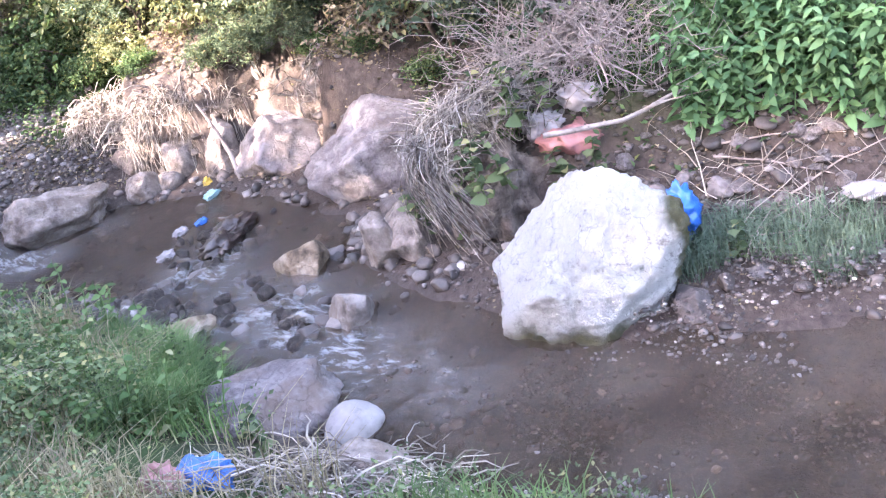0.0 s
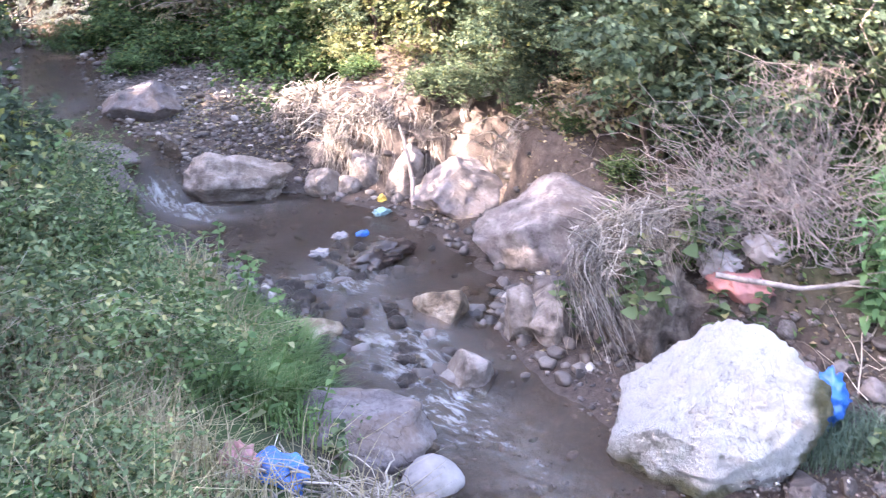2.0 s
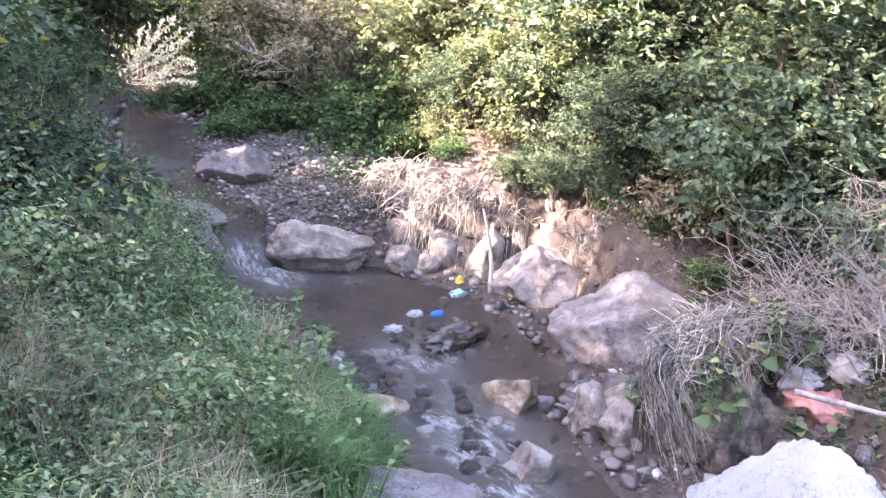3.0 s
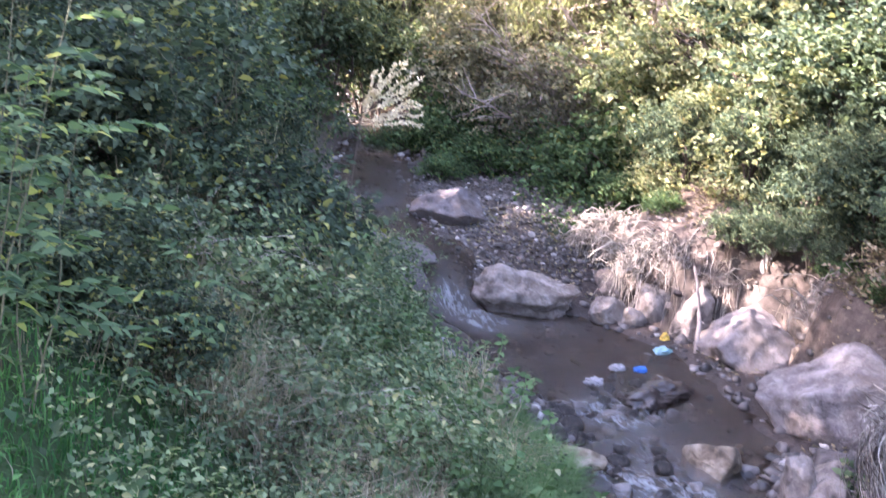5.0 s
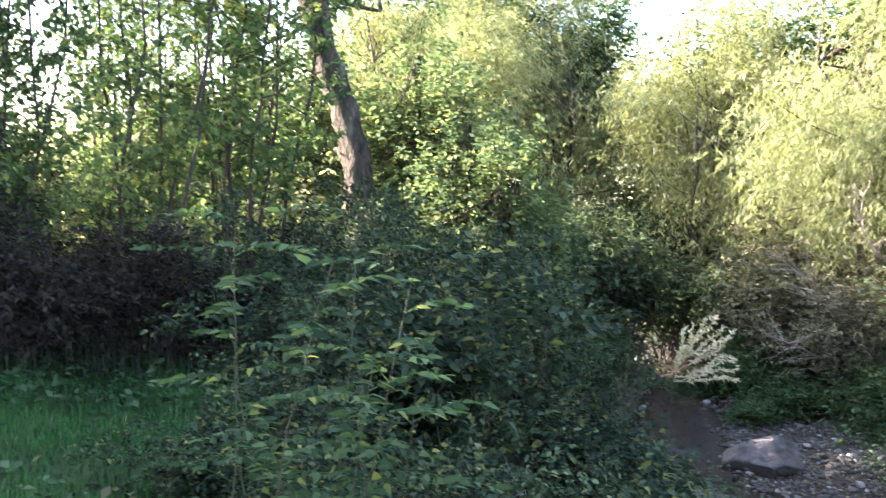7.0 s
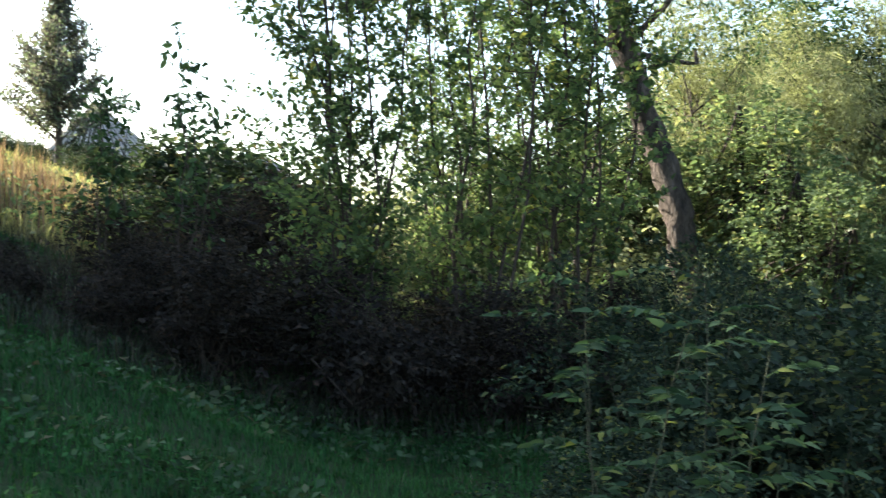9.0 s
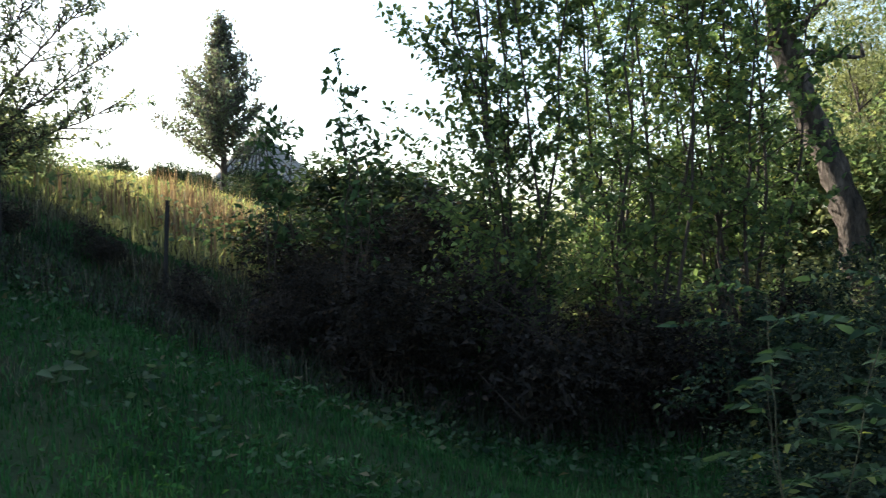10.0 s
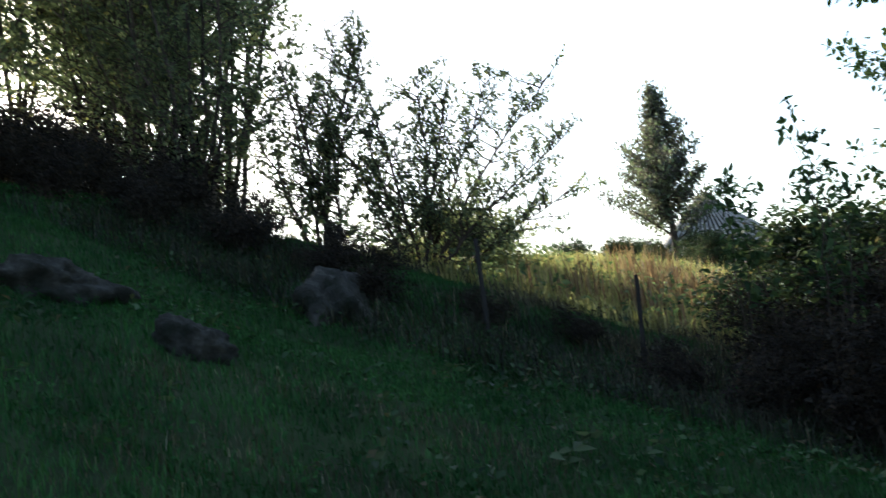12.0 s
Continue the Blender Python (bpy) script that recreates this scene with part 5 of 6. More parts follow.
def limb(name, pts, r0, r1, mat, label, category="driftwood", twigs=0, seed=1, sides=8, group=""):
    r = np.random.default_rng(seed)
    pts = np.asarray(pts, float)
    k = 10
    t = np.linspace(0, len(pts) - 1, k)
    p = np.stack([np.interp(t, np.arange(len(pts)), pts[:, c]) for c in range(3)], -1)
    p[1:-1] += r.normal(size=(k - 2, 3)) * r0 * 0.35
    paths = [(p, r0, r1)]
    for _ in range(twigs):
        q = p[r.integers(2, k)]
        paths.append((wander(q, q + r.normal(size=3) * [0.3, 0.3, 0.15] + [0, 0, 0.05], 5, 0.02, r), r0 * 0.35, r0 * 0.1))
    V, F = tube_arrays(paths, sides)
    return tagged(new(name, smooth(mesh_np(name, V, F, mat))), label, category, group)


limb("log", [(9.05, 9.62, 0.52), (9.5, 9.5, 0.66), (10.05, 9.38, 0.84)], 0.05, 0.038, M["deadwood"], "bare grey log lying against the root-hung bank", seed=3)
limb("dead_stick", [(8.86, 7.2, 0.85), (8.80, 7.0, 0.5), (8.66, 6.80, -0.05)], 0.012, 0.028, M["deadwood"], "pale broken stick leaning into the pool", twigs=2, seed=4)
limb("dead_branch", [(6.62, 2.75, 0.90), (6.9, 2.3, 0.84), (7.3, 1.9, 0.90), (7.6, 1.7, 0.95)], 0.02, 0.010, M["twig_grey"], "long grey dead branch lying on the bank", twigs=3, seed=5)
G = "dry sticks on the gravel"
for k, (a, b) in enumerate((((7.05, 1.79, 0), (6.84, 1.03, 0)), ((7.11, 1.83, 0), (6.96, 0.95, 0)), ((6.8, 1.3, 0), (6.95, 0.7, 0)), ((6.55, 1.5, 0), (6.75, 1.1, 0)))):
    a, b = np.array(a), np.array(b)
    a[2], b[2] = gz(a[0], a[1]) + 0.03, gz(b[0], b[1]) + 0.05
    limb("dead_stick", [a, (a + b) / 2 + [0, 0, 0.03], b], 0.008, 0.004, M["deadwood"], "dry grey stick on the gravel bank", twigs=2, seed=20 + k, group=G)
# fan of dead twigs above the drift heap
r = np.random.default_rng(77)
e = new("dead_brush")
e.location = (7.5, 2.75, 0.9)
for k in range(4):
    n = 85
    c = np.array([(-0.15, -0.35, 0), (0.1, 0.0, 0.05), (-0.1, 0.35, 0), (0.35, 0.1, 0.1)][k])
    aa = np.stack([r.normal(size=n) * 0.2, r.normal(size=n) * 0.2, r.uniform(0, 0.25, n)], -1) + c
    dd = unit(np.stack([r.normal(size=n) * 0.7 - 0.1, r.normal(size=n) * 0.9, r.uniform(0.1, 1.2, n)], -1)) * r.uniform(0.3, 1.3, (n, 1))
    tagged(fibres("brushwork", aa, aa + dd, 78 + k, M["twig_grey"], e, sag=0.15, bend=0.075, r0=0.0036, k=9), kind="stuff")
tagged(e, "heap of tangled grey dead twigs on the bank", "brushwood")


# ---- rubbish ----
def crumpled(name, place, size, mat, seed, label, turn=(0, 0, 0), dz=0.0, rough=0.5, category="plastic bag", on=None):
    """A crushed thin-walled bag or rag."""
    r = np.random.default_rng(seed)
    bm = bmesh.new()
    bmesh.ops.create_icosphere(bm, subdivisions=4, radius=1.0)
    V = np.array([v.co[:] for v in bm.verts])
    F = np.array([[v.index for v in f.verts] for f in bm.faces])
    bm.free()
    o = r.uniform(0, 40, 3)
    k = [np.maximum(0, 1 - 2.6 * np.array([abs(noise.noise(Vector(v * f + o))) for v in V])) for f in (1.3, 2.6, 6.0)]
    V = V * (0.62 + rough * (0.55 * k[0] + 0.4 * k[1] + 0.15 * k[2]))[:, None] * np.array(size) / 2
    V[:, 2] *= 1 + 0.5 * np.array([noise.noise(Vector((v[0], v[1], 0)) * 9 + Vector(o)) for v in V])
    ob = new(name, mesh_np(name, V, F, mat))
    x, y = place
    base = gz(x, y) if on is None else on
    ob.matrix_world = Matrix.Translation((x, y, base + size[2] * 0.3 + dz)) @ Euler([radians(a) for a in turn]).to_matrix().to_4x4()
    return tagged(ob, label, category)


crumpled("plastic_bag", (8.42, 7.05), (0.20, 0.12, 0.07), M["plastic_teal"], 1, "crushed teal and white plastic bag stranded in the pool", on=0.02, rough=0.8)
crumpled("plastic_bottle", (8.68, 7.26), (0.09, 0.09, 0.12), M["plastic_yellow"], 2, "small yellow plastic container stranded in the pool", on=0.02, rough=0.8, category="container")
crumpled("plastic_bag", (7.77, 6.72), (0.14, 0.09, 0.05), M["plastic_blue"], 3, "small torn blue plastic bag in the shallows", on=0.02, rough=0.8)
crumpled("plastic_bag", (7.06, 6.61), (0.18, 0.12, 0.07), M["rag"], 4, "crushed white plastic bag in the shallows", on=0.02, rough=0.8)
crumpled("rag", (7.6, 6.85), (0.18, 0.11, 0.06), M["rag"], 14, "pale sodden rag in the shallows", on=0.0, rough=0.8, category="rag")
crumpled("rag", (7.55, 6.2), (0.5, 0.3, 0.16), M["plastic_dark"], 5, "dark sodden rag in the shallows", on=0.0, rough=0.8, category="rag")
crumpled("rag", (7.2, 6.1), (0.4, 0.3, 0.14), M["plastic_dark"], 15, "dark sodden rag in the shallows", on=0.0, rough=0.8, category="rag")
crumpled("plastic_bag", (6.52, 1.92), (0.30, 0.26, 0.32), M["plastic_blue"], 6, "bright blue plastic bag caught behind the white boulder", (0, 0, 20), dz=0.12)
crumpled("plastic_sheet", (7.22, 2.78), (0.30, 0.52, 0.26), M["plastic_pink"], 7, "dull pink plastic sheet caught in the drift", (10, 20, 20), category="sheet")
crumpled("rag", (7.28, 3.0), (0.26, 0.34, 0.26), M["rag"], 8, "torn whitish rag caught in the drift", category="rag")
crumpled("rag", (7.36, 2.72), (0.2, 0.34, 0.24), M["rag"], 18, "torn whitish rag caught in the drift", category="rag")
crumpled("rag", (7.1, 3.45), (0.3, 0.3, 0.16), M["rag"], 28, "greyish rag on top of the drift heap", on=0.92, category="rag")
crumpled("plastic_bag", (3.66, 3.70), (0.16, 0.36, 0.24), M["plastic_blue"], 9, "bright blue plastic bag on the near bank", (0, 25, 30), dz=-0.02)
crumpled("plastic_bag", (3.55, 3.83), (0.22, 0.24, 0.2), M["plastic_pink"], 10, "pinkish plastic bag on the near bank", dz=-0.02)
crumpled("rag", (7.0, 0.55), (0.28, 0.4, 0.12), M["rag"], 11, "whitish rag among dry sticks", dz=0.05, category="rag")
crumpled("rag", (6.75, 0.85), (0.22, 0.3, 0.10), M["rag"], 12, "whitish rag among dry sticks", dz=0.05, category="rag")


# ---- pebbles and cobbles ----
def stone_material():
    m, nt, b = material("pebble")
    g = nt.nodes.new("ShaderNodeNewGeometry")
    oi = nt.nodes.new("ShaderNodeObjectInfo")
    ad = nt.nodes.new("ShaderNodeMath")
    ad.operation = "ADD"
    nt.links.new(g.outputs["Random Per Island"], ad.inputs[0])
    nt.links.new(oi.outputs["Random"], ad.inputs[1])
    fr = nt.nodes.new("ShaderNodeMath")
    fr.operation = "FRACT"
    nt.links.new(ad.outputs[0], fr.inputs[0])
    col = ramp(nt, fr.outputs[0], [(0.0, (0.024, 0.019, 0.017)), (0.45, (0.058, 0.045, 0.04)), (0.8, (0.10, 0.082, 0.075)), (0.96, (0.16, 0.135, 0.125)), (0.998, (0.34, 0.31, 0.29))])
    n = noise_tex(nt, 12.0, 5.0)
    nt.links.new(mix_rgb(nt, 0.5, col, ramp(nt, n, [(0.3, (0.5, 0.5, 0.5)), (0.7, (1.1, 1.1, 1.1))]), "MULTIPLY"), b.inputs["Base Color"])
    b.inputs["Roughness"].default_value = 0.6
    bump(nt, b, n, 0.4, 0.01)
    return m


M["pebble"] = stone_material()


def ball(sub):
    bm = bmesh.new()
    bmesh.ops.create_icosphere(bm, subdivisions=sub, radius=1.0)
    V = np.array([v.co[:] for v in bm.verts])
    F = np.array([[v.index for v in f.verts] for f in bm.faces])
    bm.free()
    return V, F


def pebbles(name, pts, lo, hi, seed, label):
    r = np.random.default_rng(seed)
    B, F = ball(1)
    n = len(pts)
    s = np.exp(r.uniform(math.log(lo), math.log(hi), n))[:, None, None]
    ax = r.uniform(0.55, 1.2, (n, 1, 3)) * [1, 1, 0.65]
    a = r.uniform(0, 6.283, n)
    V = B[None] * ax * r.uniform(0.58, 1.18, (n, len(B), 1)) * s / 2
    x = V[..., 0] * np.cos(a)[:, None] - V[..., 1] * np.sin(a)[:, None]
    y = V[..., 0] * np.sin(a)[:, None] + V[..., 1] * np.cos(a)[:, None]
    V = np.stack([x, y, V[..., 2]], -1) + pts[:, None] + [0, 0, 0.012]
    FF = (F[None] + (np.arange(n) * len(B))[:, None, None]).reshape(-1, 3)
    tagged(new(name, mesh_np(name, V.reshape(-1, 3), FF, M["pebble"])), label, "gravel", kind="stuff")


def edge(x, y):
    sd, hw, _ = stream_at(x, y)
    return -sd - hw


pebbles("gravel", scatter(5200, 5.2, 7.4, -1.5, 3.6, 31, lambda x, y, r: (edge(x, y) > -0.1) & (edge(x, y) < 1.7) & (r.random(len(x)) < 0.5 + 0.6 * vnoise(x, y, 0.4))), 0.015, 0.07, 31, "grey and brown gravel on the muddy shore")
pebbles("bar_gravel", scatter(5200, 7.4, 10.6, 8.6, 12.5, 32, lambda x, y, r: (edge(x, y) > -0.1) & (edge(x, y) < 2.6)), 0.025, 0.11, 32, "grey cobbles and gravel on the bar beside the fall")
pebbles("bed_stones", scatter(6500, 4.0, 8.8, -1.5, 8.4, 33, lambda x, y, r: (np.abs(stream_at(x, y)[0]) < stream_at(x, y)[1] * 1.1) & (r.random(len(x)) < 0.3 + 0.7 * vnoise(x, y, 0.5))), 0.03, 0.14, 33, "wet stones on the stream's bed")
pebbles("upper_bed_stones", scatter(3000, 6.0, 12.5, 9.0, 18.0, 38, lambda x, y, r: np.abs(stream_at(x, y)[0]) < stream_at(x, y)[1] * 1.25) + np.array([0, 0, 0.07]), 0.03, 0.14, 38, "wet stones breaking the surface of the upper stream")
pebbles("mud_gravel", scatter(15000, 3.9, 6.6, -1.8, 2.7, 37, lambda x, y, r: (np.abs(stream_at(x, y)[0] + 0.3) < 1.2) & (r.random(len(x)) < 0.3 + 0.8 * vnoise(x + 2, y, 0.45))) + np.array([0, 0, 0.085]), 0.010, 0.05, 37, "small stones and grit on the wet muddy stream bed")
pebbles("bank_stones", scatter(700, 5.2, 6.6, 5.3, 7.6, 34, lambda x, y, r: (bankside(x, y) > -0.35) & (bankside(x, y) < 0.25)), 0.05, 0.17, 34, "small dark stones along the near waterline")
pebbles("litter_stones", scatter(4500, 6.2, 8.2, -1.0, 4.6, 35, lambda x, y, r: (edge(x, y) > 0.5) & (edge(x, y) < 2.2)), 0.018, 0.10, 35, "mixed stones on the far bank")
pebbles("bank_rubble", scatter(1300, 6.4, 10.0, 3.4, 9.4, 36, lambda x, y, r: (edge(x, y) > -0.12) & (edge(x, y) < 1.0)), 0.04, 0.20, 36, "broken brown stones in the earth of the far bank")
G = "cobbles beside the stream"
shapes = []
for k in range(8):
    rr = np.random.default_rng(300 + k)
    shapes.append(rock_mesh("stone", M["pebble"], tuple(rr.uniform(0.6, 1.1, 3) * [1, 1, 0.8]), 300 + k, planes=9, sub=3, rough=0.06, deep=0.42)[0])
r = np.random.default_rng(55)
spots = [(6.02 + 0.16 * r.normal(), r.uniform(5.75, 7.3), r.uniform(0.09, 0.24)) for _ in range(70)]
spots += [(r.uniform(6.0, 7.2), r.uniform(-0.6, 1.9), r.uniform(0.08, 0.22)) for _ in range(40)]
spots += [(r.uniform(8.4, 9.9), r.uniform(9.0, 10.8), r.uniform(0.07, 0.18)) for _ in range(40)]
spots += [(6.75 + 0.3 * r.normal(), 6.0 + 0.2 * r.normal(), r.uniform(0.12, 0.26)) for _ in range(22)]
spots += [(r.uniform(6.6, 8.3), r.uniform(5.4, 7.6), r.uniform(0.08, 0.22)) for _ in range(30)]
spots += [(7.1 + 0.25 * r.normal(), 4.7 + 0.2 * r.normal(), r.uniform(0.08, 0.22)) for _ in range(26)]
spots += [(9.0 + 0.12 * r.normal(), r.uniform(5.6, 8.6), r.uniform(0.08, 0.2)) for _ in range(24)]
spots += [(5.95 + 0.22 * r.normal(), 4.6 + 0.3 * r.normal(), r.uniform(0.12, 0.26)) for _ in range(22)]
spots += [(6.5 + 0.15 * r.normal(), 3.7 + 0.35 * r.normal(), r.uniform(0.08, 0.22)) for _ in range(20)]
for k, (x, y, s) in enumerate(spots):
    ob = new("stone", shapes[k % 8])
    s *= 0.85
    ob.matrix_world = pose(x, y, max(gz(x, y), -0.06) + s * 0.15, 0, 0, k * 47) @ Matrix.Diagonal((s, s, s, 1))
    tagged(ob, "angular grey-brown cobble beside the stream", "stone", G)


greys = [rock_mesh("cobble", M["rock_grey"], tuple(np.random.default_rng(320 + k).uniform(0.65, 1.1, 3) * [1, 1, 0.6]), 320 + k, planes=12, sub=3, rough=0.05, deep=0.5)[0] for k in range(5)]
r = np.random.default_rng(56)
spots = [(r.uniform(6.5, 7.15) + 0.10 * y, y, r.uniform(0.10, 0.26)) for y in r.uniform(-0.6, 2.5, 80)]
spots += [(r.uniform(6.9, 7.3), r.uniform(2.2, 2.9), r.uniform(0.08, 0.18)) for _ in range(14)]
for k, (x, y, s) in enumerate(spots):
    ob = new("cobble", greys[k % 5])
    s *= 0.85
    ob.matrix_world = pose(x, y, gz(x, y) + s * 0.16, 0, 0, k * 53) @ Matrix.Diagonal((s, s, s, 1))
    tagged(ob, "grey-mauve cobble on the far gravel bank", "stone", "cobbles on the far bank")


# wet stones that break the surface of the riffles
wets = [rock_mesh("stone", M["rock_wet"], tuple(np.random.default_rng(340 + k).uniform(0.65, 1.1, 3) * [1, 1, 0.7]), 340 + k, planes=11, sub=3, rough=0.05, deep=0.5)[0] for k in range(6)]
r = np.random.default_rng(57)
spots = [(x + 0.20 * r.normal(), y + 0.20 * r.normal(), r.uniform(0.08, 0.19)) for x, y in ((6.75, 6.15), (6.95, 6.3), (6.15, 5.05), (5.95, 4.75), (6.35, 5.35), (5.75, 4.6), (7.4, 6.5), (7.6, 6.2)) for _ in range(5)]
spots += [(6.05 + 0.20 * r.normal(), r.uniform(5.7, 7.2), r.uniform(0.12, 0.28)) for _ in range(34)]
for k, (x, y, s) in enumerate(spots):
    ob = new("stone", wets[k % 6])
    ob.matrix_world = pose(x, y, max(gz(x, y), float(stream_at(x, y)[2])) + s * 0.02, 0, 0, k * 61) @ Matrix.Diagonal((s, s, s, 1))
    tagged(ob, "dark wet stone breaking the surface of the stream", "stone", "wet stones in the riffles")


# ---- broad-leaved herbs ----
def herb(name, place, seed, h, leaf, pairs, label, group, mat, category="herb", width=0.55, bend=0.1, fall=0.0):
    """One upright stem with crossed pairs of toothed leaves."""
    r = np.random.default_rng(seed)
    e = new(name)
    e.location = (*place, gz(*place) - 0.02)
    p = wander((0, 0, -0.05), (r.normal() * bend, r.normal() * bend, h), 8, 0.01, r)
    V, F = tube_arrays([(p, 0.008, 0.003)], 5)
    part_np("stem", mesh_np("stem", V, F, mat), e)
    P, D, L = [], [], []
    for k in range(pairs):
        t = 0.15 + 0.85 * k / (pairs - 1)
        q = np.array([np.interp(t * 7, np.arange(8), p[:, c]) for c in range(3)])
        for j in range(2 if k < pairs - 1 else 4):
            a = k * 1.57 + j * (3.14 if k < pairs - 1 else 1.57) + r.normal() * 0.2
            P.append(q)
            D.append((math.cos(a), math.sin(a), r.uniform(0.0, 0.6) - fall))
            L.append(leaf * (1.15 - 0.55 * t) * r.uniform(0.8, 1.15))
    L = np.array(L)
    V, F = leaf_arrays(np.array(P), np.array(D), L, L * width, r, 0.15, True)
    part_np("foliage", mesh_np("foliage", V, F, mat), e)
    return tagged(e, label, category, group)


G = "nettles on the far bank"
net = [herb("nettle", (7.2 + 0.1 * k, 1.4, ), 400 + k, 0.55 + 0.08 * k, 0.15, 15, "tall fresh green nettle with toothed leaves", G, M["leaf_fresh"], width=0.44, fall=0.4) for k in range(4)]
r = np.random.default_rng(66)
for k in range(300):
    x, y = 6.9 + 0.42 * r.random(), r.uniform(-1.1, 1.95)
    x += 0.16 * y
    c = again(net[k % 4], (x, y), r.uniform(0, 360), r.uniform(0.72, 1.0))
G = "herbs on the drift"
hb = herb("broadleaf_herb", (6.85, 4.05), 420, 0.34, 0.12, 8, "bluish-green broad-leaved herb on the bank", G, M["leaf_blue"], width=0.75)
for k, (x, y, s) in enumerate(((6.95, 4.15, 1.0), (6.8, 3.95, 0.9), (6.7, 3.3, 1.2), (6.75, 3.1, 1.1), (6.65, 2.85, 1.0), (6.85, 2.9, 1.2), (6.6, 2.6, 0.9), (6.9, 3.6, 0.9), (6.45, 1.95, 0.8), (6.35, 1.6, 0.8), (8.3, 4.55, 1.0), (8.35, 4.4, 0.9), (6.55, 2.2, 0.8), (4.2, 3.7, 0.8), (4.3, 3.9, 0.7), (6.6, 3.45, 1.0), (6.5, 3.2, 0.9), (7.1, 3.05, 1.1), (7.2, 2.95, 1.0), (7.0, 3.2, 1.0), (7.05, 3.42, 0.9), (6.95, 3.02, 1.0), (6.95, 2.7, 1.3), (7.0, 2.62, 1.1))):
    again(hb, (x, y), 77 * k, s, max(0.0, (0.92 if x > 6.9 else 0.55) - gz(x, y)) if 2.9 < y < 3.6 else 0.0)


# ---- pale seed-headed weed ----
def seed_weed():
    r = np.random.default_rng(12)
    e = new("seed_headed_weed")
    x, y = 3.74, 5.85
    g = gz(x, y)
    e.location = (x, y, g)
    right = np.array([0.80, -0.60, 0.0])
    top = np.array([0.06, -0.06, 2.44 - g])
    V, F = tube_arrays([(wander((0, 0, -0.05), top, 8, 0.02, r), 0.005, 0.003)], 5)
    part_np("stem", mesh_np("stem", V, F, M["twig"]), e)
    for k in range(12):
        a = radians(8 + 6.0 * k)
        ln = (0.42 - 0.012 * abs(k - 4)) * (0.75 if k > 8 else 1)
        s0 = top * (0.95 + 0.05 * min(1, k / 6))
        tip = s0 + (right * math.cos(a) + np.array([0, 0, 1]) * math.sin(a)) * ln + r.normal(size=3) * 0.03
        m = 110
        q = wander(s0, tip, 8, 0.015, r)
        TV, TF = tube_arrays([(q, 0.0025, 0.001)], 3)
        t = np.linspace(1.6, 7, m)
        P = np.stack([np.interp(t, np.arange(8), q[:, i]) for i in range(3)], -1)
        D = unit(tip - s0)[None] * 0.6 + r.normal(size=(m, 3)) * 0.7
        V, F = leaf_arrays(P, D, 0.026 * r.uniform(0.6, 1.3, m), 0.011, r)
        TF = np.concatenate([TF[:, [0, 1, 2]], TF[:, [0, 2, 3]]]) + len(V)
        part_np("seed_plume", mesh_np("seed_plume", np.concatenate([V, TV]), np.concatenate([F, TF]), M["seedhead"]), e)
    tagged(e, "tall weed with a bleached feathery seed plume", "weed")


seed_weed()


# ---- young trees with feathery leaves, close to the camera ----
def pinnate(place, top, seed, label, n_leaves=9, mat=None):
    """A whip with compound leaves of paired leaflets held level."""
    r = np.random.default_rng(seed)
    e = new("young_ash")
    g = gz(*place)
    e.location = (*place, g)
    p = wander((0, 0, -0.05), (top[0] - place[0], top[1] - place[1], top[2] - g), 9, 0.012, r)
    V, F = tube_arrays([(p, 0.0042, 0.0016)], 5)
    part_np("stem", mesh_np("stem", V, F, M["twig_green"]), e)
    for k in range(n_leaves):
        t = 2.2 + 5.8 * k / (n_leaves - 1)
        q = np.array([np.interp(t, np.arange(9), p[:, i]) for i in range(3)])
        a = k * 2.4 + r.normal() * 0.3
        ln = r.uniform(0.20, 0.32)
        d = np.array([math.cos(a), math.sin(a), 0.25])
        tip = q + d * ln - [0, 0, 0.04]
        s = wander(q, tip, 6, 0.004, r)
        s[:, 2] += 0.03 * np.sin(np.linspace(0, 3.14, 6))
        side = np.cross(d, [0, 0, 1])
        P, D, L = [tip], [d], [0.065]
        for u in np.linspace(1.0, 4.7, 6):
            c = np.array([np.interp(u, np.arange(6), s[:, i]) for i in range(3)])
            for sg in (-1, 1):
                P.append(c)
                D.append(d * 0.55 + sg * side + [0, 0, r.uniform(-0.3, 0.15)])
                L.append(r.uniform(0.045, 0.07))
        L = np.array(L)
        V, F = leaf_arrays(np.array(P), np.array(D), L, L * 0.40, r, 0.1, True)
        TV, TF = tube_arrays([(s, 0.0025, 0.0012)], 3)
        TF = np.concatenate([TF[:, [0, 1, 2]], TF[:, [0, 2, 3]]]) + len(V)
        part_np("leaf", mesh_np("leaf", np.concatenate([V, TV]), np.concatenate([F, TF]), mat), e)
    return tagged(e, label, "sapling", "young feathery-leaved saplings")


M["twig_green"] = rough_material("twig_green", [(0.3, (0.05, 0.055, 0.03)), (0.8, (0.13, 0.115, 0.07))], 8.0, bump_strength=0.2)
M["leaf_ash"] = leaf_material("leaf_ash", (0.03, 0.072, 0.03), (0.062, 0.125, 0.05), (0.12, 0.195, 0.078), (0.26, 0.28, 0.07), 0.5)
rw = np.random.default_rng(88)
